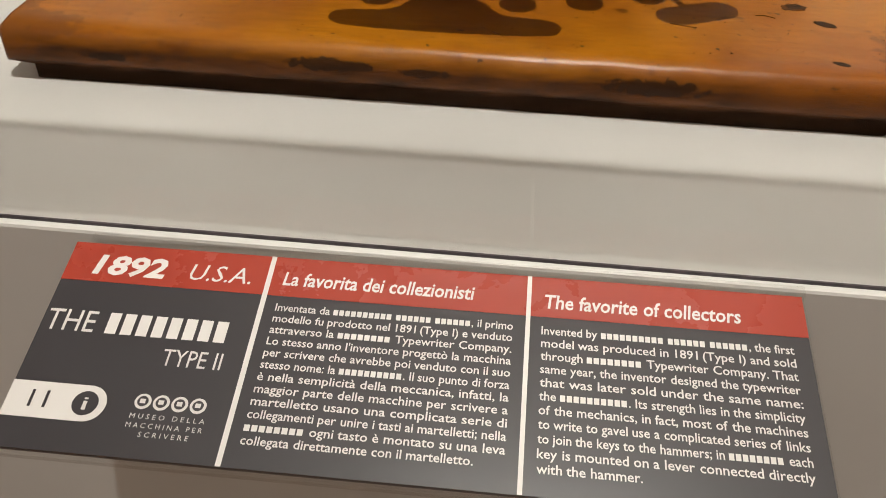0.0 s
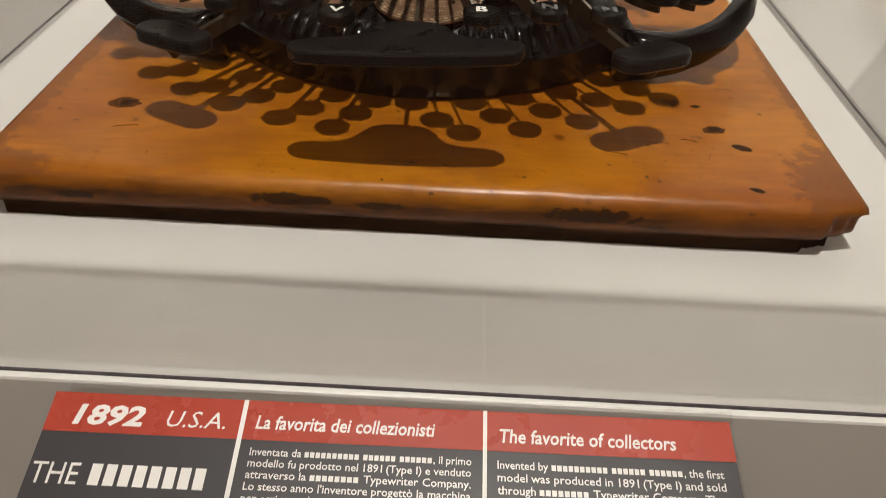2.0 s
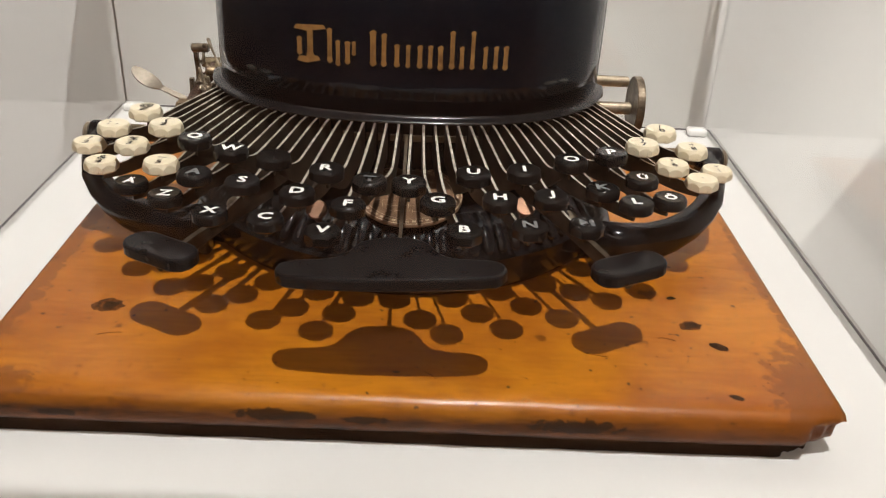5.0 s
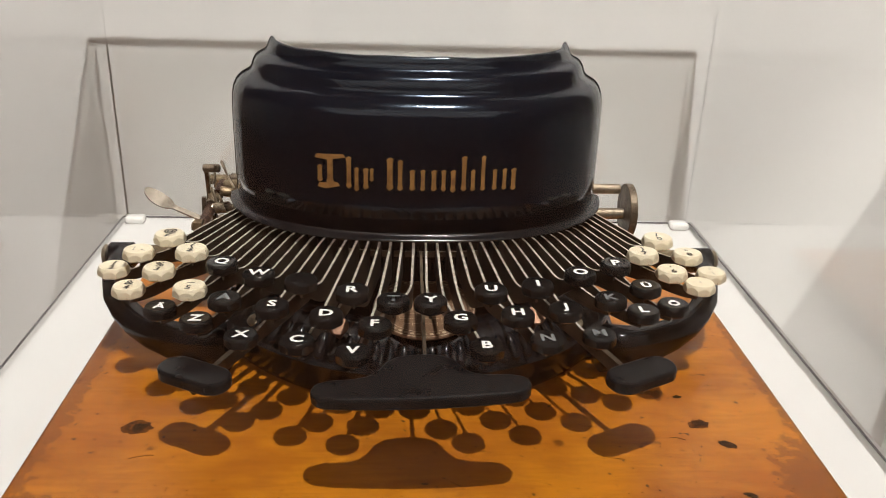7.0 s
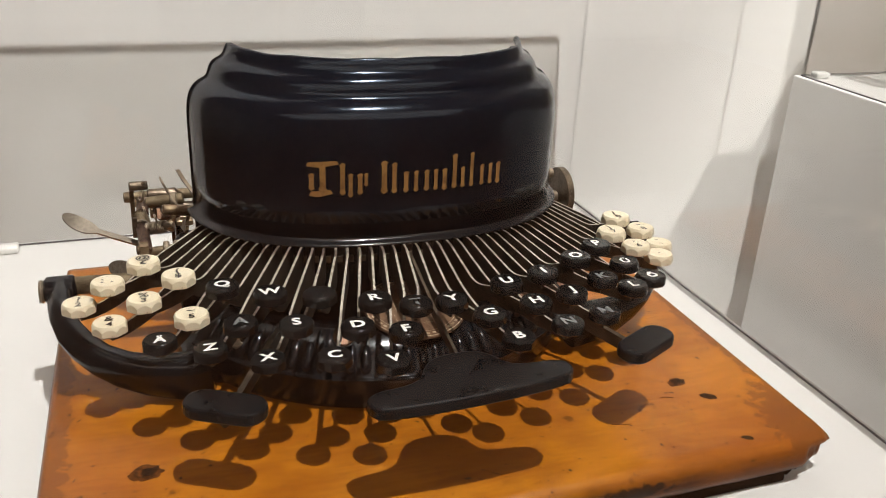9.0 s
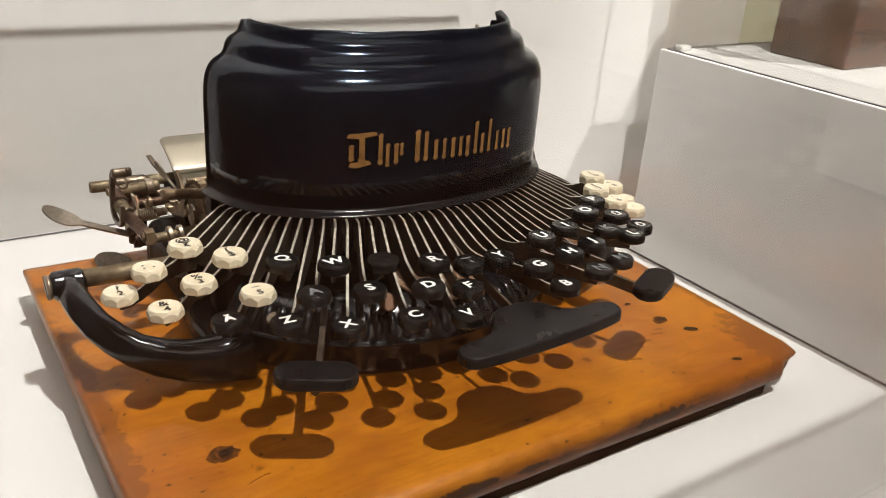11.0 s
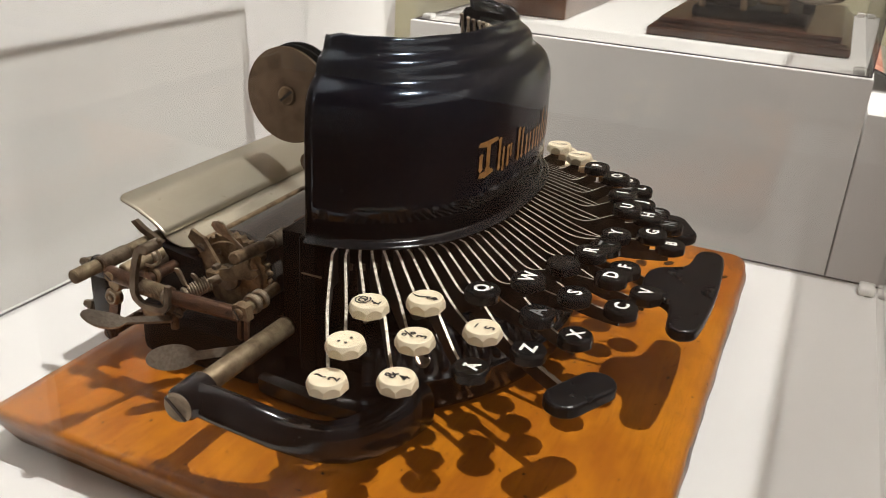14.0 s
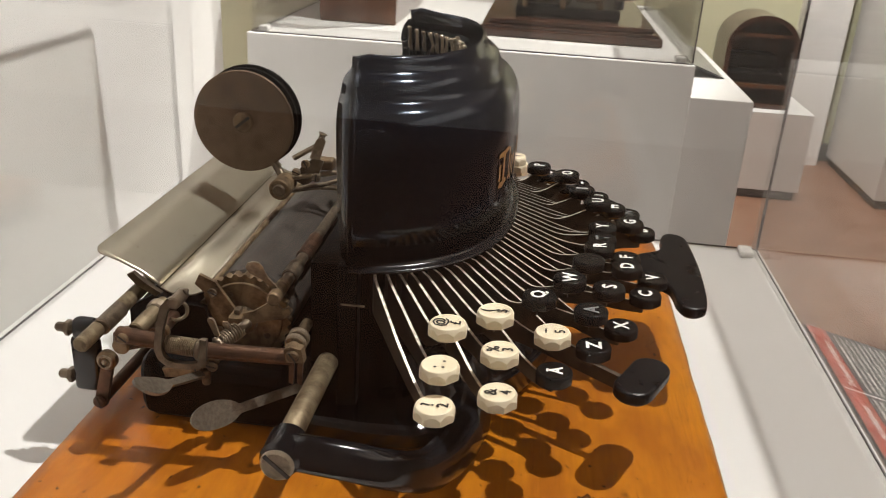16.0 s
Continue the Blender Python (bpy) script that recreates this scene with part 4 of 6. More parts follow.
for sg in (-1, 1):
    bm = bmesh.new()
    path = [(sg * 0.0900, 0.1090, 0.0125), (sg * 0.1040, 0.1110, 0.0120), (sg * 0.1170, 0.1145, 0.0125), (sg * 0.1280, 0.1185, 0.0148), (sg * 0.1370, 0.1225, 0.0186), (sg * 0.1440, 0.1275, 0.0232), (sg * 0.1495, 0.1345, 0.0276), (sg * 0.1530, 0.1450, 0.0316), (sg * 0.1545, 0.1555, 0.0336), (sg * 0.1545, 0.1640, 0.0342), (sg * 0.1545, 0.1690, 0.0342)]
    tall = [0.0120, 0.0108, 0.0094, 0.0084, 0.0075, 0.0070, 0.0067, 0.0065, 0.0064, 0.0062, 0.0046]
    grid_rows = []
    for (p, side, up), r in zip(frames_along(path), tall):
        turns = [2 * math.pi * k / 28 for k in range(28)]
        grid_rows.append([p + side * math.copysign(abs(math.cos(a)) ** 0.75, math.cos(a)) * r * 0.74 + up * math.copysign(abs(math.sin(a)) ** 0.75, math.sin(a)) * r for a in turns])
    ends = grid(bm, grid_rows, close=True)
    bm.faces.new(ends[0][::-1])
    bm.faces.new(ends[-1])
    arm = part("side_arm", bm, JAPAN_RIM, tw, "glossy black curved side arm", smooth=True)
    bm = bmesh.new()
    disc(bm, (sg * 0.1470, 0.1665, 0.0342), (sg, 0, 0), 0.0068, 0.0145, 40, 0.0016)
    part("arm_boss", bm, JAPAN_RIM, arm)
    bm = bmesh.new()
    disc(bm, (sg * 0.1615, 0.1665, 0.0342), (sg, 0, 0), 0.0058, 0.0022, 30, 0.0009)
    screw = part("arm_screw", bm, NICKEL, arm, "slotted nickel screw head")
    bm = bmesh.new()
    box(bm, -0.0002, 0.0002, -0.0056, 0.0056, -0.0007, 0.0007, m=pose(sg * 0.1637, 0.1665, 0.0342, 42, 0, 0))
    part("arm_screw_slot", bm, INK, arm)
    bm = bmesh.new()
    rod(bm, (sg * 0.150, 0.1665, 0.0358), (sg * 0.0965, 0.1660, 0.0350), 0.0043, 24)
    part("support_tube", bm, TUBE, tw, "mottled brown nickel tube", smooth=True)
    bm = bmesh.new()
    disc(bm, (sg * 0.0775, 0.1130, 0.0240), (sg * 0.35, -0.35, 0.85), 0.0034, 0.0022, 18)
    part("base_screw", bm, NICKEL, tw, "small nickel screw")
for x, y, z in ((-0.0355, 0.0840, 0.0372), (0.0535, 0.0900, 0.0400)):
    bm = bmesh.new()
    disc(bm, (x, y, z), (0, -0.6, 0.8), 0.0046, 0.0016, 22)
    disc(bm, (x, y + 0.0006, z - 0.0010), (0, 0.6, -0.8), 0.0016, 0.0200, 12)
    part("copper_stud", bm, COPPER, tw, "round coppery stud behind the rim")

# brass maker's plate lying under the levers
PLATE_TILT = 8.0
tilt0 = pose(0.0030, 0.1040, 0.0372, PLATE_TILT, 0, 0)
bm = bmesh.new()
disc(bm, (0, 0, -0.0016), (0, 0, 1), 0.0240, 0.0016, 64)
bmesh.ops.transform(bm, matrix=tilt0, verts=bm.verts)
maker = part("brass_plate", bm, PLATEBROWN, tw, "round brown brass plate with raised lines")
tilt = tilt0 @ Matrix.Translation((0, 0, 0.0002))
for r0, r1, cnt, wd in ((0.0231, 0.0236, 100, 3.5), (0.0208, 0.0221, 46, 4.6), (0.0196, 0.0199, 60, 6.0)):
    bm = bmesh.new()
    for k in range(cnt):
        a = 2 * math.pi * k / cnt
        h = radians(wd / 2)
        bm.faces.new([bm.verts.new(tilt @ Vector((r * math.sin(t), -r * math.cos(t), 0))) for r, t in ((r0, a - h), (r1, a - h), (r1, a + h), (r0, a + h))])
    part("plate_marks", bm, PLATEMARK, maker)
bm = bmesh.new()
for v in (-0.0135, -0.0095, -0.0055, -0.0015, 0.0025, 0.0065, 0.0105):
    n = int(10 - abs(v) * 350)
    for k in range(n):
        x = (k - (n - 1) / 2) * 0.0038
        for u0, u1, v0, v1 in ((-0.0017, 0.0012, -0.0001, 0.0001), (-0.0019, -0.0017, -0.0015, 0.0015)):
            bm.faces.new([bm.verts.new(tilt @ Vector(p)) for p in ((x + u0, v + v0, 0), (x + u1, v + v0, 0), (x + u1, v + v1, 0), (x + u0, v + v1, 0))])
part("plate_lines", bm, PLATEMARK, maker)

# space bar and shift keys
def rounded(pts, steps=5):
    """A smooth closed outline through points."""
    pts = [Vector(p) for p in pts]
    n, out = len(pts), []
    for i in range(n):
        a, b, c, d = pts[i - 1], pts[i], pts[(i + 1) % n], pts[(i + 2) % n]
        for k in range(steps):
            t = k / steps
            out.append(0.5 * ((2 * b) + (c - a) * t + (2 * a - 5 * b + 4 * c - d) * t * t + (3 * b - a - 3 * c + d) * t ** 3))
    return out


bar = [(-0.0345, 0.0110), (-0.02, 0.0096), (0.0, 0.0090), (0.02, 0.0096), (0.0345, 0.0110), (0.0390, 0.0130), (0.0410, 0.0172), (0.0396, 0.0216), (0.0345, 0.0240), (0.0270, 0.0246), (0.0205, 0.0262), (0.0165, 0.0302), (0.0135, 0.0357), (0.0085, 0.0397), (0.0, 0.0410)]
bm = bmesh.new()
prism(bm, rounded(bar + [(-x, y) for x, y in bar[-2:4:-1]]), 0.0440, 0.0495, 0.0012)
part("space_bar", bm, RUBBER, tw, "matt black shaped space bar", at=pose(0.0017, 0, 0, 0, -2.5, 0))
bm = bmesh.new()
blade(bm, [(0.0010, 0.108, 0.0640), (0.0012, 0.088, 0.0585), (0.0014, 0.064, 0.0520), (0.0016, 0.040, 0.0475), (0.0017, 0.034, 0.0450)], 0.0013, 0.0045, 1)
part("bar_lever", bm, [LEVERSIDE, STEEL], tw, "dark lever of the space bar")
for sg, y, z in ((-1, 0.0433, 0.0401), (1, 0.0415, 0.0420)):
    bm = bmesh.new()
    prism(bm, pill(0.0325, 0.0152, sg * 27, sg * 0.0897, y), z - 0.0056, z, 0.0012)
    part("shift_key", bm, RUBBER, tw, "matt black oblong shift key")
    bm = bmesh.new()
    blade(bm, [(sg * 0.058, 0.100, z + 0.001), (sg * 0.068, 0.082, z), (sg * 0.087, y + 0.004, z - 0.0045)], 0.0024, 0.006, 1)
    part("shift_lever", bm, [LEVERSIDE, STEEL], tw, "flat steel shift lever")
    bm = bmesh.new()
    tube(bm, [(sg * 0.0897, y, z - 0.0056), (sg * 0.0900, y - 0.0004, z - 0.0080), (sg * 0.0905, y - 0.0008, z - 0.0108)], [0.0052, 0.0034, 0.0008], 12)
    part("shift_stem", bm, RUBBER, tw)

# gilt strokes on the cover, plain upright shapes in the place of the name
def on_cover(x, z):
    u = min(abs(x) / 0.0905, 0.999)
    return Vector((x, YC - 0.0697 * (1 - u ** 2.4) ** (1 / 2.4) - 0.00035, z))


def gilt(poly):
    bm = bmesh.new()
    vs = [bm.verts.new(on_cover(x, z)) for x, z in poly]
    bm.faces.new(vs)
    return bm


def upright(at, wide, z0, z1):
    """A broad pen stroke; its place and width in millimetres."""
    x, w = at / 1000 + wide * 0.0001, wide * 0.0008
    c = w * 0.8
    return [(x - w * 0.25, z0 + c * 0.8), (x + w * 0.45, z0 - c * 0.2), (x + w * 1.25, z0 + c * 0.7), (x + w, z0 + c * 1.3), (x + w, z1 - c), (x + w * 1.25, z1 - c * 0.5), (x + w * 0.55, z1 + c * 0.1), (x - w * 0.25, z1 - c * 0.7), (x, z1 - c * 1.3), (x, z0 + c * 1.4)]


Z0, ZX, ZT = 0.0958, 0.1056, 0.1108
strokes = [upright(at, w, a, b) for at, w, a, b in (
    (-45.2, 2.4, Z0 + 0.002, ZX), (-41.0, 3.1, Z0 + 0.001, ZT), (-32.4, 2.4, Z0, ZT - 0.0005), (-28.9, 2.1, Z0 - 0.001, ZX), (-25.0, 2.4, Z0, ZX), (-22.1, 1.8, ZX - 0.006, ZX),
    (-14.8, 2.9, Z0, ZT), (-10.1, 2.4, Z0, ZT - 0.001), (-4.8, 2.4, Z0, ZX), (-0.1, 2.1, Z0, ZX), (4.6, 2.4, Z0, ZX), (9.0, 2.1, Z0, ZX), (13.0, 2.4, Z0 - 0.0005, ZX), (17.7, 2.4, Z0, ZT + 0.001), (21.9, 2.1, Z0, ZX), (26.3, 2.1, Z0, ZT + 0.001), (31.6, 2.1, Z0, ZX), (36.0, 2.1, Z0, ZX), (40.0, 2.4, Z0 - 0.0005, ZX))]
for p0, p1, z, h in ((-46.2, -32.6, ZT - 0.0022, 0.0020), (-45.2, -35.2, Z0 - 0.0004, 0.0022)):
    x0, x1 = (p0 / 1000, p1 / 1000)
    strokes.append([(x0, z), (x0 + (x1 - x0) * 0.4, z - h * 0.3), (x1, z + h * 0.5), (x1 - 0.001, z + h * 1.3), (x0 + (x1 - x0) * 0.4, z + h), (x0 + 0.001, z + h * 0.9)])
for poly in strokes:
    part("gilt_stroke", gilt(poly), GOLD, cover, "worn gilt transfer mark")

# ---- back body and carriage ----
bm = bmesh.new()
box(bm, -0.100, 0.098, 0.178, 0.245, 0.0, 0.029, bevel=0.007, segments=3)
part("back_base", bm, JAPAN_DULL, tw, "dull black back casting")
bm = bmesh.new()
box(bm, -0.060, 0.078, 0.170, 0.182, 0.020, 0.052, bevel=0.002)
part("back_frame", bm, JAPAN_DULL, tw)
bm = bmesh.new()
rod(bm, (-0.0755, 0.2045, 0.0425), (0.085, 0.2045, 0.0425), 0.0183, 48, 0.001)
part("platen", bm, PLATEN, tw, "dark rubber platen roller")
bm = bmesh.new()
ring0, ring1 = [], []
for i in range(112):
    a = 2 * math.pi * i / 112
    r = 0.0192 if i % 4 < 2 else 0.0180
    ring0.append(bm.verts.new((-0.0815, 0.2045 + r * math.cos(a), 0.0425 + r * math.sin(a))))
    ring1.append(bm.verts.new((-0.0775, 0.2045 + r * math.cos(a), 0.0425 + r * math.sin(a))))
for i in range(112):
    bm.faces.new((ring0[i], ring0[(i + 1) % 112], ring1[(i + 1) % 112], ring1[i]))
bm.faces.new(ring0)
bm.faces.new(ring1[::-1])
part("ratchet_wheel", bm, BRASS, tw, "toothed brown ratchet wheel on the platen")
bm = bmesh.new()
prof = [(0.2396, 0.0532), (0.2428, 0.0558), (0.2475, 0.0589), (0.2562, 0.0629), (0.2668, 0.0661)]
rows = []
for x, cut in ((-0.0832, 1), (-0.0815, 0.4), (-0.079, 0), (-0.03, 0), (0.02, 0), (0.07, 0), (0.088, 0)):
    rows.append([(x, y - (0.003 * cut if k == 4 else 0), z - (0.0008 * cut if k == 4 else 0)) for k, (y, z) in enumerate(prof)])
grid(bm, rows)
sheet = part("paper_table", bm, SHEET, tw, "curved bare sheet metal paper table", smooth=True)
sol = sheet.modifiers.new("thickness", "SOLIDIFY")
sol.thickness = 0.0008
bm = bmesh.new()
grid(bm, [[(x, y, z) for y, z in ((0.2394, 0.0526), (0.2350, 0.0506), (0.2300, 0.0498), (0.2250, 0.0508), (0.2213, 0.0526))] for x in (-0.0830, -0.03, 0.03, 0.085)])
sheet = part("paper_lip", bm, SHEET, tw, "narrow bent metal lip before the paper table", smooth=True)
sol = sheet.modifiers.new("thickness", "SOLIDIFY")
sol.thickness = 0.0008
bm = bmesh.new()
rod(bm, (-0.083, 0.2200, 0.0540), (0.085, 0.2200, 0.0540), 0.0011, 8, 0.0002)
part("lip_rod", bm, STEEL, tw)
bm = bmesh.new()
rod(bm, (-0.083, 0.2168, 0.0572), (0.085, 0.2168, 0.0572), 0.0014, 10, 0.0002)
part("lip_rod", bm, BRASS, tw)


def bar_part(name, a, b, r, mat, label="", sides=18):
    bm = bmesh.new()
    rod(bm, a, b, r, sides)
    return part(name, bm, mat, tw, label, smooth=False)


def strap(name, points, wide, thick, mat, label=""):
    """A flat strip: wide up and down, thin along the machine."""
    bm = bmesh.new()
    pts = [Vector(p) for p in points]
    loops = []
    for i, p in enumerate(pts):
        d = (pts[min(i + 1, len(pts) - 1)] - pts[max(i - 1, 0)]).normalized()
        s = Vector((1, 0, 0)) * thick / 2
        u = d.cross(Vector((1, 0, 0))).normalized() * (wide[i] if isinstance(wide, (list, tuple)) else wide) / 2
        loops.append([bm.verts.new(p + q) for q in (-s - u, s - u, s + u, -s + u)])
    for a, b in zip(loops, loops[1:]):
        for k in range(4):
            bm.faces.new((a[k], a[(k + 1) % 4], b[(k + 1) % 4], b[k]))
    bm.faces.new(loops[0][::-1])
    bm.faces.new(loops[-1])
    return part(name, bm, mat, tw, label)


def wire(name, points, r, mat, label="", sides=10):
    """A smooth bent bar through points."""
    pts = [Vector(p) for p in points]
    out = []
    for i in range(len(pts) - 1):
        a, b, c, d = pts[max(i - 1, 0)], pts[i], pts[i + 1], pts[min(i + 2, len(pts) - 1)]
        for k in range(5):
            t = k / 5
            out.append(0.5 * ((2 * b) + (c - a) * t + (2 * a - 5 * b + 4 * c - d) * t * t + (3 * b - a - 3 * c + d) * t ** 3))
    out.append(pts[-1])
    bm = bmesh.new()
    tube(bm, out, r, sides)
    return part(name, bm, mat, tw, label, smooth=True)


def spoon(name, tip, root, end, wide, mat, label, face):
    """A thumb lever: an oval dished pad that narrows to a flat shank."""
    tip, root, end = Vector(tip), Vector(root), Vector(end)
    d = (root - tip).normalized()
    side = d.cross(Vector(face)).normalized()
    up = side.cross(d).normalized()
    bm = bmesh.new()
    top, low = [], []
    ln = (root - tip).length
    for k in range(25):
        t = k / 24
        w = max(wide / 2 * max(0.004, 1 - (abs(t - 0.48) / 0.485) ** 2.0) ** 0.5, wide * 0.17 if t > 0.6 else 0.0)
        c = tip + d * ln * t + up * (-0.0012 * math.sin(math.pi * t))
        top.append((c - side * w, c + side * w))
        low.append((c - side * w - up * 0.0011, c + side * w - up * 0.0011))
    for t in (0.33, 0.66, 1.0):
        c = root.lerp(end, t)
        top.append((c - side * wide * 0.18, c + side * wide * 0.18))
        low.append((c - side * wide * 0.18 - up * 0.0014, c + side * wide * 0.18 - up * 0.0014))
    rows = [[a[0], a[1], b[1], b[0]] for a, b in zip(top, low)]
    lo = grid(bm, rows, close=True)
    bm.faces.new(lo[0])
    bm.faces.new(lo[-1][::-1])
    return part(name, bm, mat, tw, label, smooth=False)


def plate(name, outline, x, thick, mat, label="", lean=0.0):
    """A flat plate across the machine: an outline of (y, z) at x, leaning outwards with height."""
    bm = bmesh.new()
    z0 = outline[0][1]
    rings = []
    for off in (0, thick):
        rings.append([bm.verts.new((x - off - lean * (z - z0), y, z)) for y, z in outline])
    n = len(outline)
    for i in range(n):
        bm.faces.new((rings[0][i], rings[0][(i + 1) % n], rings[1][(i + 1) % n], rings[1][i]))
    bm.faces.new(rings[0][::-1])
    bm.faces.new(rings[1])
    return part(name, bm, mat, tw, label)


def slotted(name, at, r, thick, mat, label="slotted screw", turn=30):
    """A screw head that faces the machine's end, with its slot."""
    bm = bmesh.new()
    disc(bm, at, (-1, 0, 0), r, thick, 22, r * 0.22)
    head = part(name, bm, mat, tw, label)
    bm = bmesh.new()
    box(bm, -0.00015, 0.00015, -r * 0.9, r * 0.9, -r * 0.12, r * 0.12, m=pose(at[0] - thick - 0.00012, at[1], at[2], turn, 0, 0))
    part("screw_slot", bm, INK, head)


bar_part("carriage_rail", (-0.1250, 0.2520, 0.0472), (0.100, 0.2505, 0.0482), 0.0031, TUBE, "long tarnished nickel carriage rail")
bar_part("rail_sleeve", (-0.1120, 0.2505, 0.0482), (-0.0960, 0.2505, 0.0482), 0.0035, STEEL, "dark sleeve", 20)
bar_part("platen_rod", (-0.1050, 0.1850, 0.0640), (-0.0840, 0.1870, 0.0608), 0.0027, BRASS, "worn brown rod tip", 22)
bar_part("platen_rod", (-0.0840, 0.1870, 0.0604), (0.100, 0.1870, 0.0604), 0.0024, STEEL)
bar_part("platen_rod_sleeve", (-0.0770, 0.1870, 0.0604), (-0.0660, 0.1870, 0.0604), 0.0034, STEEL, "dark sleeve", 20)
bar_part("platen_rod_sleeve", (-0.0560, 0.1870, 0.0604), (-0.0340, 0.1870, 0.0604), 0.0032, RUST, "rusty sleeve", 20)
# dark plates behind the small parts
plate("carriage_end", [(0.2140, 0.030), (0.2520, 0.030), (0.2520, 0.0440), (0.2420, 0.0500), (0.2300, 0.0480), (0.2200, 0.0470)], -0.0825, 0.003, JAPAN_DULL, "black end plate of the carriage")
bm = bmesh.new()
box(bm, -0.082, 0.086, 0.2220, 0.2480, 0.0380, 0.0470, bevel=0.001)
part("carriage_tray", bm, JAPAN_DULL, tw, "dull black tray under the paper table")
# crossbar with its screw block
bar_part("crossbar", (-0.1160, 0.2105, 0.0456), (-0.1140, 0.1745, 0.0456), 0.0031, RUST, "rust brown round crossbar", 22)
bar_part("crossbar_collar", (-0.1160, 0.2085, 0.0456), (-0.1160, 0.2112, 0.0456), 0.0041, STEEL, "", 22)
plate("crossbar_block", [(0.1700, 0.0452), (0.1768, 0.0450), (0.1774, 0.0506), (0.1752, 0.0516), (0.1710, 0.0508)], -0.1130, 0.0042, BRASS, "small brown end block")
slotted("crossbar_screw", (-0.1172, 0.1740, 0.0480), 0.0025, 0.0014, BRASS, "slotted brass screw", 55)
for dy in (-0.0016, 0.0016):
    plate("drop_link", [(0.1722 + dy, 0.0455), (0.1742 + dy, 0.0455), (0.1746 + dy, 0.0360), (0.1728 + dy, 0.0352)], -0.1148, 0.0014, RUST)
bar_part("release_rod", (-0.1130, 0.1768, 0.0452), (-0.0885, 0.1762, 0.0470), 0.0023, TUBE, "short nickel rod", 18)
for x in (-0.1045, -0.0995):
    bar_part("release_collar", (x - 0.0014, 0.1768, 0.0458), (x + 0.0014, 0.1767, 0.0460), 0.0043, NICKEL, "thin ring collar", 24)
# ratchet side: brown disc before the toothed wheel, arm from the paper table, forked pawl
bm = bmesh.new()
disc(bm, (-0.0816, 0.2045, 0.0425), (-1, 0, 0), 0.0160, 0.0012, 44)
part("wheel_disc", bm, BRASS, tw, "brown disc on the ratchet wheel")
bm = bmesh.new()
disc(bm, (-0.0828, 0.2045, 0.0425), (-1, 0, 0), 0.0060, 0.0028, 26)
part("wheel_hub", bm, STEEL, tw, "dark wheel hub")
for a in (62, 150, 215, 330):
    bm = bmesh.new()
    disc(bm, (-0.0828, 0.2045 + 0.0118 * math.cos(radians(a)), 0.0425 + 0.0118 * math.sin(radians(a))), (-1, 0, 0), 0.0013, 0.0006, 14)
    part("wheel_rivet", bm, STEEL, tw)
plate("table_arm", [(0.2040, 0.0455), (0.2062, 0.0430), (0.2118, 0.0452), (0.2176, 0.0540), (0.2226, 0.0585), (0.2205, 0.0628), (0.2140, 0.0600), (0.2085, 0.0520)], -0.0862, 0.0016, BRASS, "bent brown arm of the paper table")
slotted("table_arm_screw", (-0.0878, 0.2152, 0.0556), 0.0021, 0.0010, STEEL, "", 20)
bm = bmesh.new()
box(bm, -0.0985, -0.0900, 0.2000, 0.2055, 0.0480, 0.0512, bevel=0.0006, segments=1, m=None)
part("pawl_block", bm, BRASS, tw, "small folded brown block")
bm = bmesh.new()
box(bm, -0.0965, -0.0925, 0.2012, 0.2036, 0.0513, 0.0532, bevel=0.0003, segments=1)
part("pawl_block_tab", bm, STEEL, tw)
plate("pawl_arm", [(0.2040, 0.0462), (0.2040, 0.0504), (0.1960, 0.0528), (0.1912, 0.0560), (0.1886, 0.0608), (0.1862, 0.0612), (0.1866, 0.0560), (0.1850, 0.0545), (0.1822, 0.0552), (0.1812, 0.0534), (0.1838, 0.0508), (0.1890, 0.0500), (0.1960, 0.0478)], -0.0950, 0.0016, BRASS, "brown forked pawl arm", lean=-0.25)
strap("pawl_finger", [(-0.0965, 0.1868, 0.0625), (-0.0985, 0.1872, 0.0668), (-0.1006, 0.1888, 0.0700), (-0.1022, 0.1905, 0.0728), (-0.1034, 0.1918, 0.0750), (-0.1043, 0.1928, 0.0772), (-0.1046, 0.1932, 0.0784)], [0.0046, 0.0026, 0.0022, 0.0040, 0.0060, 0.0056, 0.0026], 0.0009, NICKEL, "small thin thumb finger")
bm = bmesh.new()
coil(bm, (-0.1110, 0.2032, 0.0472), (-0.1040, 0.1988, 0.0495), 0.0030, 8, 0.00042)
part("pawl_spring", bm, NICKEL, tw, "small coiled spring", smooth=True)
bar_part("pawl_pin", (-0.1120, 0.2038, 0.0468), (-0.1000, 0.1962, 0.0506), 0.0020, STEEL)
bar_part("pawl_nut", (-0.1132, 0.2045, 0.0464), (-0.1116, 0.2036, 0.0470), 0.0032, NICKEL, "round nut", 20)
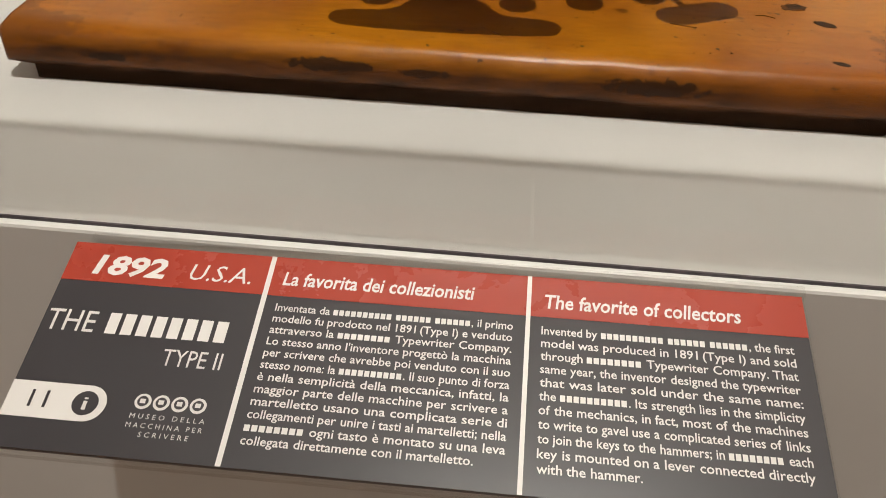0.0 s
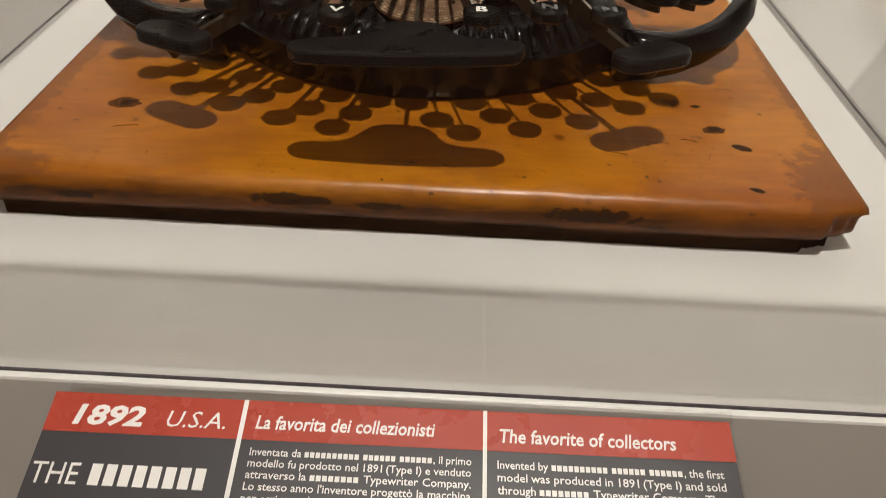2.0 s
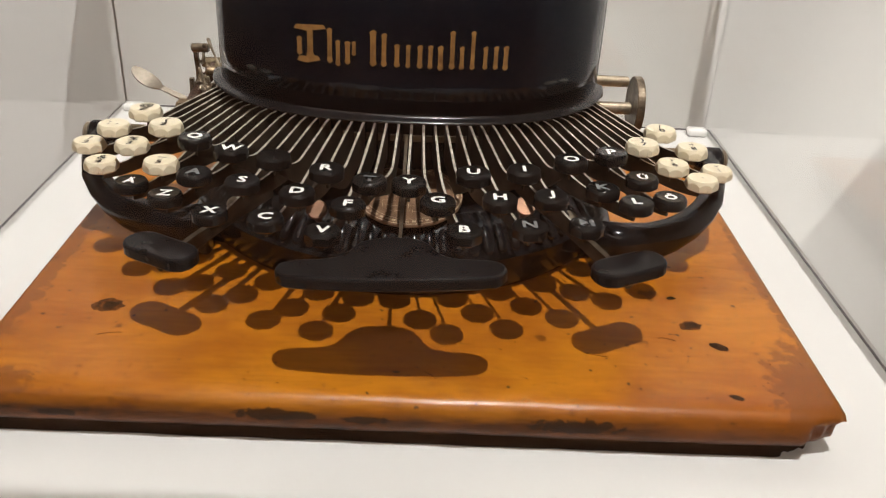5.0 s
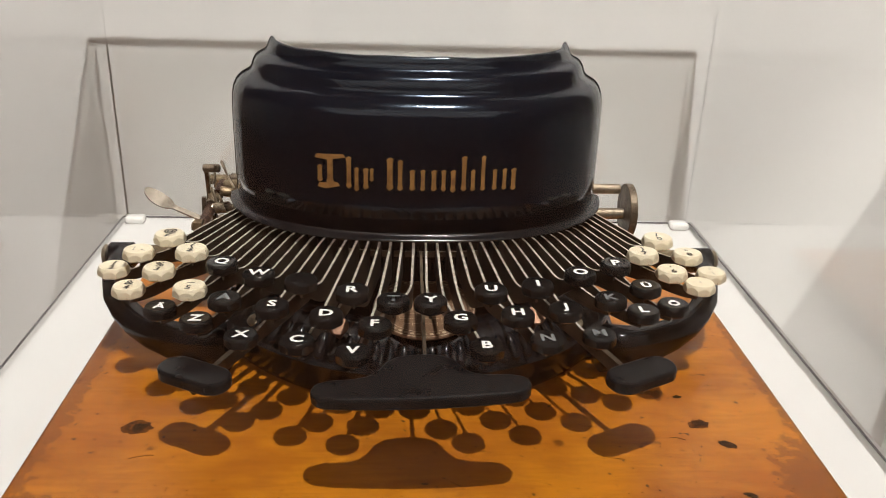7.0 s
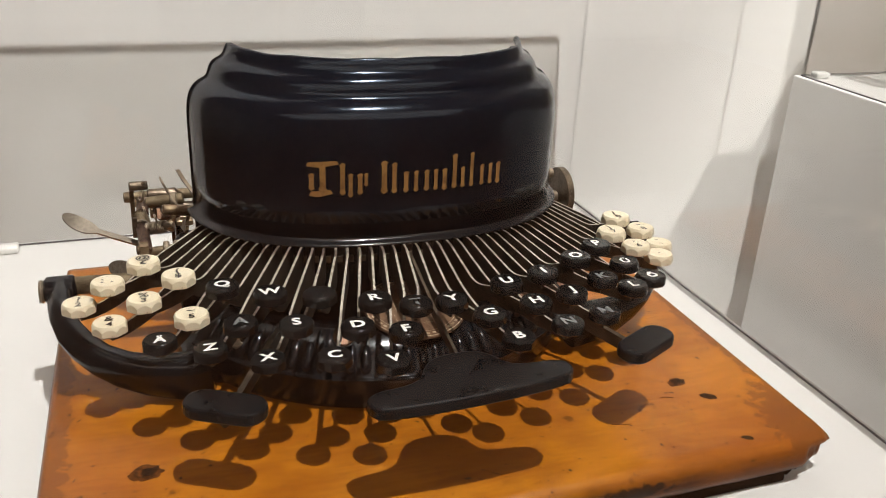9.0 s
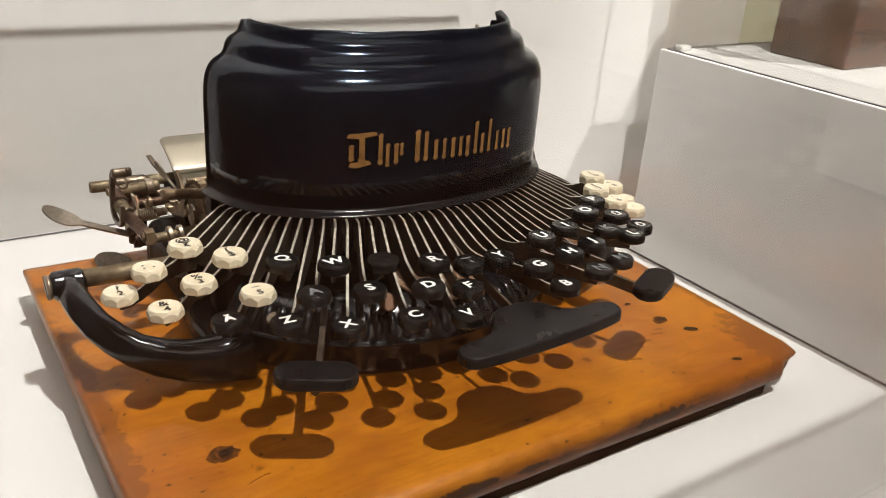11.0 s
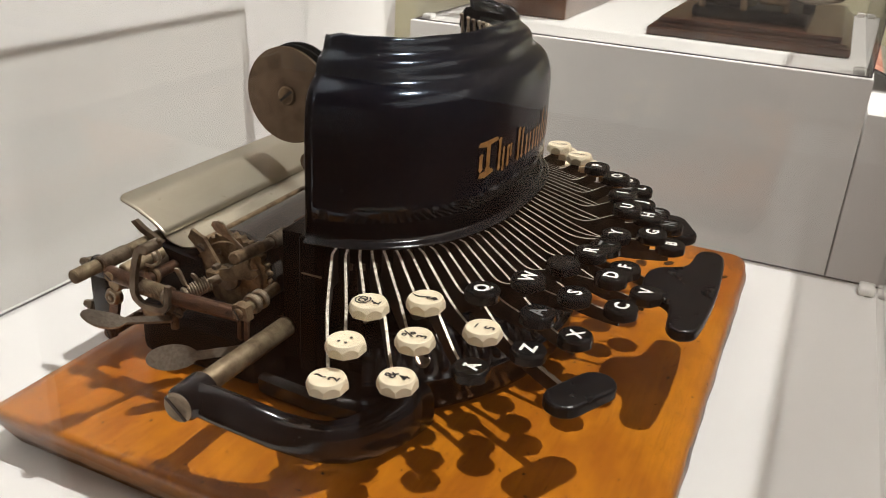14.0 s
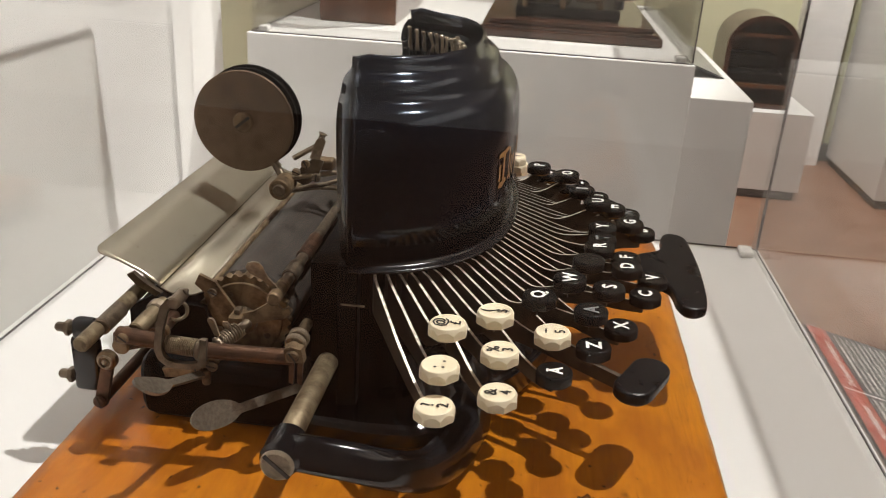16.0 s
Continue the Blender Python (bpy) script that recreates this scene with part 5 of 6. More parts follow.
# return spring in its bent bar
bm = bmesh.new()
coil(bm, (-0.1168, 0.2222, 0.0472), (-0.1160, 0.2112, 0.0462), 0.0032, 15, 0.00042)
part("return_spring", bm, TUBE, tw, "coiled tan spring", smooth=True)
bar_part("spring_core", (-0.1168, 0.2232, 0.0472), (-0.1160, 0.2105, 0.0460), 0.0024, STEEL)
strap("spring_frame", [(-0.1190, 0.2070, 0.0521), (-0.1192, 0.2071, 0.0476), (-0.1194, 0.2074, 0.0436), (-0.1196, 0.2090, 0.0414), (-0.1198, 0.2128, 0.0407), (-0.1199, 0.2173, 0.0406), (-0.1199, 0.2208, 0.0412), (-0.1199, 0.2233, 0.0432), (-0.1199, 0.2242, 0.0464), (-0.1198, 0.2238, 0.0506), (-0.1197, 0.2230, 0.0556), (-0.1196, 0.2218, 0.0601), (-0.1194, 0.2208, 0.0638), (-0.1190, 0.2188, 0.0664), (-0.1186, 0.2160, 0.0670)], [0.0024, 0.0024, 0.0024, 0.0026, 0.0024, 0.0024, 0.0026, 0.0028, 0.0028, 0.0028, 0.0028, 0.0029, 0.0030, 0.0028, 0.0020], 0.0022, STEEL, "dark bent flat bar round the spring")
bar_part("frame_boss", (-0.1205, 0.2172, 0.0660), (-0.1110, 0.2172, 0.0660), 0.0024, STEEL, "", 18)
bar_part("frame_pin", (-0.1130, 0.2160, 0.0660), (-0.1130, 0.2150, 0.0690), 0.0011, STEEL)
wire("hook", [(-0.1150, 0.2196, 0.0630), (-0.1142, 0.2170, 0.0640), (-0.1138, 0.2150, 0.0618), (-0.1142, 0.2152, 0.0588), (-0.1156, 0.2176, 0.0572), (-0.1168, 0.2200, 0.0578)], 0.0007, NICKEL, "small wire hook")
for k, (y, z) in enumerate(((0.2058, 0.0585), (0.2022, 0.0548))):
    plate("lift_tab", [(y - 0.0022, 0.0500), (y - 0.0002, 0.0500), (y + 0.0014, z - 0.0012), (y + 0.0010, z), (y - 0.0006, z), (y - 0.0013, z - 0.0010)], -0.1112 + k * 0.0040, 0.0010, NICKEL, "bright upright tab", lean=0.3)
# rear part of the crossbar with stub shafts and nuts
bar_part("rear_bar", (-0.1152, 0.2248, 0.0468), (-0.1150, 0.2425, 0.0480), 0.0032, RUST, "rust brown rear bar", 20)
slotted("rear_bar_screw", (-0.1180, 0.2385, 0.0484), 0.0022, 0.0014, BRASS, "slotted brass screw", 35)
bar_part("tan_rod", (-0.1130, 0.2362, 0.0490), (-0.0930, 0.2330, 0.0515), 0.0032, TUBE, "short tan rod", 20)
bar_part("tan_rod_ring", (-0.1000, 0.2342, 0.0506), (-0.0960, 0.2336, 0.0511), 0.0042, NICKEL, "ring on the tan rod", 22)
for k, (y, z) in enumerate(((0.2440, 0.0400), (0.2390, 0.0440), (0.2330, 0.0420))):
    bar_part("side_stub", (-0.1115 + k * 0.002, y, z), (-0.084, y, z), 0.0034 - k * 0.0004, (BRASS, STEEL, RUST)[k], "stub shaft", 18)
    bar_part("side_stub_ring", (-0.1045 + k * 0.002, y, z), (-0.1020 + k * 0.002, y, z), 0.0048 - k * 0.0004, BRASS, "ring on a stub shaft", 20)
plate("side_plate", [(0.2262, 0.0430), (0.2330, 0.0400), (0.2420, 0.0370), (0.2485, 0.0385), (0.2480, 0.0440), (0.2400, 0.0465), (0.2300, 0.0478)], -0.1060, 0.0018, RUST, "rust brown side plate")
plate("lower_link", [(0.2100, 0.0330), (0.2250, 0.0310), (0.2262, 0.0345), (0.2120, 0.0382), (0.2060, 0.0430), (0.2030, 0.0405)], -0.1125, 0.0020, BRASS, "brown link under the spring")
slotted("lower_link_screw", (-0.1145, 0.2120, 0.0352), 0.0026, 0.0016, BRASS, "slotted brass screw", 80)
slotted("lower_link_screw", (-0.1145, 0.2060, 0.0385), 0.0022, 0.0014, STEEL, "slotted screw", 10)
bar_part("hanging_screw", (-0.1150, 0.2085, 0.0370), (-0.1152, 0.2085, 0.0305), 0.0017, BRASS)
bm = bmesh.new()
box(bm, -0.0985, -0.0935, 0.2606, 0.2728, 0.0090, 0.0340, bevel=0.0022, segments=3)
box(bm, -0.1000, -0.0930, 0.2598, 0.2712, 0.0320, 0.0428, bevel=0.0034, segments=4)
part("end_bracket", bm, JAPAN_RIM, tw, "black end bracket of the carriage", smooth=True)
for y, z in ((0.2706, 0.0368), (0.2716, 0.0148)):
    bm = bmesh.new()
    rod(bm, (-0.0955, y, z), (-0.0955, y + 0.0085, z), 0.0020, 6)
    disc(bm, (-0.0955, y + 0.0020, z), (0, 1, 0), 0.0034, 0.0024, 6)
    part("bracket_bolt", bm, STEEL, tw, "small hexagonal bolt")
bm = bmesh.new()
disc(bm, (-0.0985, 0.2556, 0.0270), (-1, 0, 0), 0.0042, 0.0042, 26, 0.001)
nut = part("round_nut", bm, BRASS, tw, "round brown nut")
bm = bmesh.new()
tube(bm, [(-0.1028, 0.2556 + 0.0027 * math.cos(0.2618 * k), 0.0270 + 0.0027 * math.sin(0.2618 * k)) for k in range(25)], 0.0006, 6)
disc(bm, (-0.1026, 0.2556, 0.0270), (-1, 0, 0), 0.0012, 0.0012, 16)
part("nut_boss", bm, NICKEL, nut, smooth=True)
plate("link_strap", [(0.2535, 0.0250), (0.2585, 0.0245), (0.2632, 0.0066), (0.2614, 0.0042), (0.2582, 0.0048)], -0.0987, 0.0020, RUST, "rusty flat link")
bar_part("low_rod", (-0.1005, 0.2606, 0.0070), (0.040, 0.2560, 0.0110), 0.0026, RUST, "rusty lower rod")
slotted("low_rod_end", (-0.1006, 0.2606, 0.0068), 0.0028, 0.0018, RUST, "rusty screw end", 70)
strap("thumb_piece", [(-0.0870, 0.2380, 0.0520), (-0.0920, 0.2430, 0.0590), (-0.0945, 0.2455, 0.0640)], [0.0030, 0.0034, 0.0028], 0.0022, STEEL, "dark thumb piece")
spoon("thumb_lever", (-0.1540, 0.2165, 0.0535), (-0.1370, 0.2118, 0.0442), (-0.1140, 0.2090, 0.0350), 0.0086, THUMB, "nickel thumb lever with oval pad", (-0.2, -0.35, 0.9))
spoon("thumb_lever", (-0.1345, 0.2070, 0.0262), (-0.1190, 0.1930, 0.0245), (-0.0980, 0.1760, 0.0230), 0.0104, THUMB, "nickel thumb lever with oval pad", (-0.93, 0.1, 0.34))

# ribbon spool and its bracket
SP = Vector((0.0043, 0.2325, 0.1010))
for name, x0, r, th, mat, label in (("spool_flange", 0.0, 0.0247, 0.0012, SPOOL, "round brown metal spool flange"), ("spool_ribbon", 0.0012, 0.0215, 0.0058, PLATEN, "dark wound ribbon"), ("spool_flange", 0.0070, 0.0247, 0.0010, JAPAN_DULL, "black spool flange"), ("spool_ribbon", 0.0080, 0.0215, 0.0040, PLATEN, "dark wound ribbon"), ("spool_flange", 0.0120, 0.0252, 0.0012, JAPAN_DULL, "black spool flange")):
    bm = bmesh.new()
    disc(bm, SP + Vector((x0, 0, 0)), (1, 0, 0), r, th, 56)
    part(name, bm, mat, tw, label)
bm = bmesh.new()
disc(bm, SP - Vector((0.0018, 0, 0)), (1, 0, 0), 0.0050, 0.0018, 26, 0.0008)
screw = part("spool_screw", bm, BRASS, tw, "slotted brass screw")
bm = bmesh.new()
box(bm, -0.0002, 0.0002, -0.0044, 0.0044, -0.0007, 0.0007, m=Matrix.Translation(SP - Vector((0.0018, 0, 0))) @ pose(0, 0, 0, -40, 0, 0))
part("spool_screw_slot", bm, INK, screw)
bar_part("spool_block", (-0.0100, 0.2112, 0.0731), (0.0030, 0.2112, 0.0731), 0.0052, BRASS, "round brass block", 22)
bar_part("block_screw", (-0.0112, 0.2112, 0.0731), (-0.0095, 0.2112, 0.0731), 0.0030, STEEL)
wire("spool_arm", [(0.0030, 0.2130, 0.0750), (0.0060, 0.2180, 0.0810), (0.0080, 0.2250, 0.0900), (0.0085, 0.2320, 0.1000)], 0.0020, STEEL, "bent spool arm")
wire("spool_arm", [(0.0060, 0.2140, 0.0740), (0.0110, 0.2200, 0.0800), (0.0140, 0.2280, 0.0900)], 0.0016, NICKEL, "bent spool arm")
for z0, z1 in ((0.0765, 0.0790), (0.0700, 0.0690)):
    wire("ribbon_guide", [(0.0000, 0.2080, z0), (0.0060, 0.1950, z0 + 0.001), (0.0120, 0.1800, z1), (0.0150, 0.1700, z1)], 0.0013, NICKEL, "thin ribbon guide wire")
bm = bmesh.new()
box(bm, 0.0055, 0.0130, 0.189, 0.199, 0.0795, 0.0850, bevel=0.0012)
part("ribbon_vibrator", bm, BRASS, tw, "brown ribbon carrier block")
wire("guide_finger", [(0.0050, 0.2080, 0.0850), (0.0040, 0.2020, 0.0890), (0.0040, 0.1960, 0.0930), (0.0045, 0.1935, 0.0985)], [0.0014] * 15 + [0.0024], NICKEL, "curved nickel guide finger")
bm = bmesh.new()
box(bm, 0.0180, 0.0270, 0.173, 0.183, 0.083, 0.091, bevel=0.001)
part("ribbon_box", bm, JAPAN_DULL, tw)

for k, (y, z) in enumerate(((0.2060, 0.0790), (0.2010, 0.0840), (0.1955, 0.0780))):
    slotted("ribbon_screw", (0.0020 - k * 0.0012, y, z), 0.0022, 0.0016, (NICKEL, BRASS, STEEL)[k], "slotted screw", 20 + k * 40)
plate("ribbon_plate", [(0.2085, 0.0745), (0.2040, 0.0815), (0.1975, 0.0865), (0.1930, 0.0850), (0.1960, 0.0770), (0.2020, 0.0715)], 0.0050, 0.0014, STEEL, "flat steel ribbon plate")
plate("ribbon_latch", [(0.1995, 0.0865), (0.1962, 0.0960), (0.1930, 0.0978), (0.1918, 0.0950), (0.1945, 0.0860)], 0.0028, 0.0012, NICKEL, "small nickel latch")
wire("ribbon_link", [(-0.0030, 0.2100, 0.0700), (-0.0020, 0.2010, 0.0730), (0.0010, 0.1930, 0.0740), (0.0060, 0.1840, 0.0760), (0.0120, 0.1760, 0.0770)], 0.0011, STEEL, "thin bent link")

# right end of the carriage
bm = bmesh.new()
disc(bm, (0.1165, 0.1900, 0.0540), (1, 0, 0), 0.0150, 0.0042, 40)
part("platen_knob", bm, STEEL, tw, "dark steel platen knob")
bar_part("knob_shaft", (0.085, 0.1900, 0.0520), (0.1165, 0.1900, 0.0520), 0.0032, NICKEL, "nickel knob shaft", 18)
bar_part("upper_rod", (0.070, 0.1930, 0.0655), (0.1140, 0.1930, 0.0655), 0.0028, NICKEL, "nickel rod", 18)
bar_part("rod_button", (0.078, 0.1760, 0.0745), (0.0850, 0.1760, 0.0745), 0.0030, JAPAN, "small black button")

# ---- sign ----
SW, SH = 0.198, 0.0618
sign = thing("label_sign", "charcoal and red exhibit label in clear acrylic on the pedestal edge", "sign", pose(-0.0398, -0.0826, 0.9488, 14.5, -0.3, 0.3))
bm = bmesh.new()
box(bm, -SW / 2 - 0.0020, SW / 2, -SH, 0, -0.0015, 0.0)
part("panel", bm, SIGNGREY, sign)
bm = bmesh.new()
box(bm, -SW / 2 - 0.0020, SW / 2, -0.0128, 0.0, 0.00004, 0.00012)
part("red_header", bm, SIGNRED, sign, "red header band")
bm = bmesh.new()
box(bm, -SW / 2 - 0.0028, SW / 2 + 0.0012, -SH - 0.0010, 0.0006, -0.0038, -0.0017)
part("backing_sheet", bm, ACRYLIC, sign, "clear acrylic backing sheet")
bm = bmesh.new()
box(bm, -SW / 2 + 0.002, SW / 2 + 0.001, -0.0003, 0.0030, -0.0015, 0.0012, bevel=0.0004)
part("holder_lip", bm, ACRYLIC, sign, "clear acrylic lip")
cap_bm = letters("H", 1.0, align="LEFT")
CAP = max(v.co.y for v in cap_bm.verts) - min(v.co.y for v in cap_bm.verts)
cap_bm.free()


def fit_text(bm, u0, u1, base, high):
    """Places writing between u0 and u1 with its base line at base, both from the sign's upper left corner."""
    xs = [v.co.x for v in bm.verts]
    k = (u1 - u0) / (max(xs) - min(xs))
    for v in bm.verts:
        v.co = Vector((-SW / 2 + u0 + (v.co.x - min(xs)) * k, -base + v.co.y * high / CAP, 0.0002))
    return bm


def write(text, u0, u1, base, high, mat=SIGNWHITE, bold=0.0, shear=0.0):
    bm = letters(text, 1.0, bold, "LEFT", shear)
    one = letters("H", 1.0, 0.0, "LEFT")
    foot = min(v.co.y for v in one.verts)
    one.free()
    bmesh.ops.translate(bm, vec=(0, -foot, 0), verts=bm.verts)
    fit_text(bm, u0, u1, base, high)
    islands, left = [], set(bm.verts)
    while left:
        todo, found = [left.pop()], []
        while todo:
            v = todo.pop()
            found.append(v)
            for e in v.link_edges:
                w = e.other_vert(v)
                if w in left:
                    left.remove(w)
                    todo.append(w)
        islands.append((min(v.co.x for v in found), max(v.co.x for v in found), found))
    glyphs = []
    for a, b, found in sorted(islands, key=lambda i: i[0]):
        if glyphs and min(glyphs[-1][1], b) - a > 0.55 * min(b - a, glyphs[-1][1] - glyphs[-1][0]):
            glyphs[-1][1] = max(glyphs[-1][1], b)
            glyphs[-1][2].update(found)
        else:
            glyphs.append([a, b, set(found)])
    made = []
    for a, b, found in glyphs:
        one = bmesh.new()
        same = {v: one.verts.new(v.co) for v in found}
        for f in bm.faces:
            if f.verts[0] in found:
                one.faces.new([same[v] for v in f.verts])
        made.append(part("letter", one, mat, sign))
    bm.free()
    return made


def plate_rect(name, u0, u1, v0, v1, mat, z=0.0002):
    bm = bmesh.new()
    bm.faces.new([bm.verts.new((-SW / 2 + u, -v, z)) for u, v in ((u0, v1), (u1, v1), (u1, v0), (u0, v0))])
    return part(name, bm, mat, sign)


plate_rect("divider", 0.0543, 0.0557, 0.0, SH, SIGNWHITE)
plate_rect("divider", 0.1252, 0.1264, 0.0, SH, SIGNWHITE)
write("1892", 0.0058, 0.0262, 0.0101, 0.0060, bold=0.035, shear=0.16)
write("U.S.A.", 0.0330, 0.0502, 0.0099, 0.0052, shear=0.2)
write("THE", -0.0008, 0.0126, 0.0288, 0.0064)
for k in range(8):
    plate_rect("name_bar", 0.0158 + k * 0.00415, 0.0158 + k * 0.00415 + 0.0030, 0.0224, 0.0288, SIGNWHITE)
write("TYPE II", 0.0333, 0.0488, 0.0367, 0.0048)
bm = bmesh.new()
ring = [(-SW / 2 - 0.0020, -0.0440), (-SW / 2 - 0.0020, -0.0538)] + [(-SW / 2 + 0.0186 + 0.0049 * math.cos(radians(a)), -0.0489 + 0.0049 * math.sin(radians(a))) for a in range(-90, 91, 12)]
bm.faces.new([bm.verts.new((x, y, 0.0002)) for x, y in ring])
part("number_tab", bm, SIGNWHITE, sign, "white tab")


def spot_disc(name, u, v, r, mat, z, n=24):
    bm = bmesh.new()
    bm.faces.new([bm.verts.new((-SW / 2 + u + r * math.cos(2 * math.pi * k / n), -v + r * math.sin(2 * math.pi * k / n), z)) for k in range(n)])
    return part(name, bm, mat, sign)


spot_disc("info_disc", 0.0182, 0.0489, 0.0033, SIGNGREY, 0.00028)
for text, u0, u1, base, high in (("11", 0.0040, 0.0085, 0.0510, 0.0046), ("i", 0.0176, 0.0188, 0.0507, 0.0036)):
    for ob in write(text, u0, u1, base, high, SIGNGREY if text == "11" else SIGNWHITE):
        ob.location.z = 0.00016
for k in range(4):
    u = 0.0323 + k * 0.00465
    spot_disc("emblem_disc", u, 0.0470, 0.0021, SIGNWHITE, 0.0002)
    spot_disc("emblem_core", u, 0.0470, 0.0014, SIGNGREY, 0.0003)
    plate_rect("emblem_bar", u - 0.0007, u + 0.0007, 0.0464, 0.0476, SIGNWHITE, 0.0004)
for text, u0, u1, base in (("M U S E O   D E L L A", 0.0302, 0.0490, 0.0516), ("M A C C H I N A   P E R", 0.0300, 0.0490, 0.0540), ("S C R I V E R E", 0.0338, 0.0462, 0.0563)):
    write(text, u0, u1, base, 0.0013)
write("La favorita dei collezionisti", 0.0590, 0.1112, 0.0092, 0.0042, bold=0.018, shear=0.12)
write("The favorite of collectors", 0.1300, 0.1812, 0.0100, 0.0042, bold=0.018, shear=0.12)


def text_line(line, u0, u1, base, high):
    """One line of words; #n stands for a plain bar n letters long."""
    bm_all, x = bmesh.new(), 0.0
    for word in line.split():
        tail = ""
        if word[0] == "#":
            digits = "".join(c for c in word if c.isdigit())
            tail = word[1 + len(digits):]
            n = int(digits) * 0.52
            for k in range(int(digits)):
                bm_all.faces.new([bm_all.verts.new((x + k * 0.52 + a, b, 0)) for a, b in ((0, 0), (0.40, 0), (0.40, 0.5), (0, 0.5))])
            x += n
            word = tail
        if word:
            bm = letters(word, 1.0, 0.012, "LEFT")
            w = max(v.co.x for v in bm.verts)
            copies = {v: bm_all.verts.new((v.co.x + x, v.co.y, 0)) for v in bm.verts}
            for f in bm.faces:
                bm_all.faces.new([copies[v] for v in f.verts])
            bm.free()
            x += w
        x += 0.30
    part("text_line", fit_text(bm_all, u0, u1, base, high), SIGNWHITE, sign)


ITALIAN = ["Inventata da #10 #6 #6, il primo", "modello fu prodotto nel 1891 (Type I) e venduto", "attraverso la #8 Typewriter Company.", "Lo stesso anno l'inventore progett\u00f2 la macchina", "per scrivere che avrebbe poi venduto con il suo", "stesso nome: la #10. Il suo punto di forza", "\u00e8 nella semplicit\u00e0 della meccanica, infatti, la", "maggior parte delle macchine per scrivere a", "martelletto usano una complicata serie di", "collegamenti per unire i tasti ai martelletti; nella", "#8 ogni tasto \u00e8 montato su una leva", "collegata direttamente con il martelletto."]
ENGLISH = ["Invented by #10 #6 #6, the first", "model was produced in 1891 (Type I) and sold", "through #8 Typewriter Company. That", "same year, the inventor designed the typewriter", "that was later sold under the same name:", "the #10. Its strength lies in the simplicity", "of the mechanics, in fact, most of the machines", "to write to gavel use a complicated series of links", "to join the keys to the hammers; in #8 each", "key is mounted on a lever connected directly", "with the hammer."]
for k, line in enumerate(ITALIAN):
    text_line(line, 0.0588, 0.1146 if k == 11 else 0.1220, 0.0176 + k * 0.00347, 0.0023)
for k, line in enumerate(ENGLISH):
    text_line(line, 0.1294, 0.1540 if k == 10 else 0.1936, 0.0182 + k * 0.00380, 0.0024)

# ---- things in the other cases ----
far_board = thing("base_board", "dark mahogany moulded board under a small machine", "wooden board", pose(0.628, 0.064, NEXT), group="boards of other machines")
for w, d, z0, z1, bev in ((0.145, 0.095, 0.0, 0.009, 0.002), (0.141, 0.091, 0.009, 0.012, 0.001), (0.136, 0.086, 0.012, 0.018, 0.002)):
    bm = bmesh.new()
    box(bm, -w, w, -d, d, z0, z1, bevel=bev)
    part("board_step", bm, MAHOGANY, far_board)
far = thing("index_machine", "small dark iron machine with bronze castings and a pale oval loop", "machine", pose(0.606, 0.064, NEXT + 0.018))
bm = bmesh.new()
box(bm, -0.085, 0.085, -0.052, 0.060, 0.0, 0.012, bevel=0.004)
part("machine_base", bm, JAPAN_DULL, far)
bm = bmesh.new()
box(bm, -0.070, 0.060, 0.000, 0.055, 0.012, 0.045, bevel=0.006)
part("machine_body", bm, STEEL, far)
bm = bmesh.new()
rod(bm, (-0.060, -0.060, 0.062), (-0.060, 0.072, 0.062), 0.011, 24)
part("machine_roller", bm, PLATEN, far)
for x, y in ((-0.078, 0.050), (-0.078, 0.010), (-0.076, -0.030)):
    bm = bmesh.new()
    tube(bm, [(x, y, 0.0), (x - 0.004, y, 0.014), (x + 0.006, y + 0.004, 0.030), (x + 0.020, y + 0.004, 0.048), (x + 0.034, y, 0.058)], [0.005, 0.0036, 0.0034, 0.0042, 0.003], 10)
    part("machine_arm", bm, BRASS, far, "bronze coloured arm", smooth=True)
for y in (-0.018, 0.032):
    bm = bmesh.new()
    rod(bm, (-0.082, y - 0.014, 0.024), (-0.082, y + 0.014, 0.024), 0.006, 16)
    part("machine_drum", bm, BRASS, far, "small bronze drum")
bm = bmesh.new()
tube(bm, [(-0.055 + 0.030 * math.cos(0.2618 * k), -0.052 + 0.026 * math.sin(0.2618 * k), 0.030 + 0.004 * math.cos(0.2618 * k)) for k in range(25)], 0.0034, 10, caps=False)
part("pale_loop", bm, SHEET, far, "pale metal oval loop", smooth=True)
bm = bmesh.new()
rod(bm, (-0.070, -0.050, 0.012), (-0.070, -0.050, 0.040), 0.0055, 14)
part("machine_post", bm, JAPAN_DULL, far)
bm = bmesh.new()
box(bm, -0.092, -0.062, -0.040, -0.022, 0.026, 0.040, bevel=0.002)
part("paper_tag", bm, PAINTWHITE, far, "small pale block")
chest = thing("wooden_box", "brown wooden box with bright metal catches", "box", pose(0.612, 0.293, NEXT))
bm = bmesh.new()
box(bm, -0.108, 0.108, -0.042, 0.042, 0.0, 0.130, bevel=0.002)
part("box_body", bm, WALNUT, chest)
bm = bmesh.new()
box(bm, -0.110, 0.110, -0.044, 0.044, 0.131, 0.165, bevel=0.003)
part("box_lid", bm, WALNUT, chest)
for x in (-0.070, 0.070):
    bm = bmesh.new()
    box(bm, x - 0.008, x + 0.008, -0.0465, -0.0442, 0.118, 0.148, bevel=0.0008)
    part("box_catch", bm, NICKEL, chest, "bright metal catch")
other = thing("label_sign", "charcoal exhibit label in clear acrylic on a narrow white ledge", "sign", pose(0.660, -0.0545, 1.0262, 20, 0, 0))
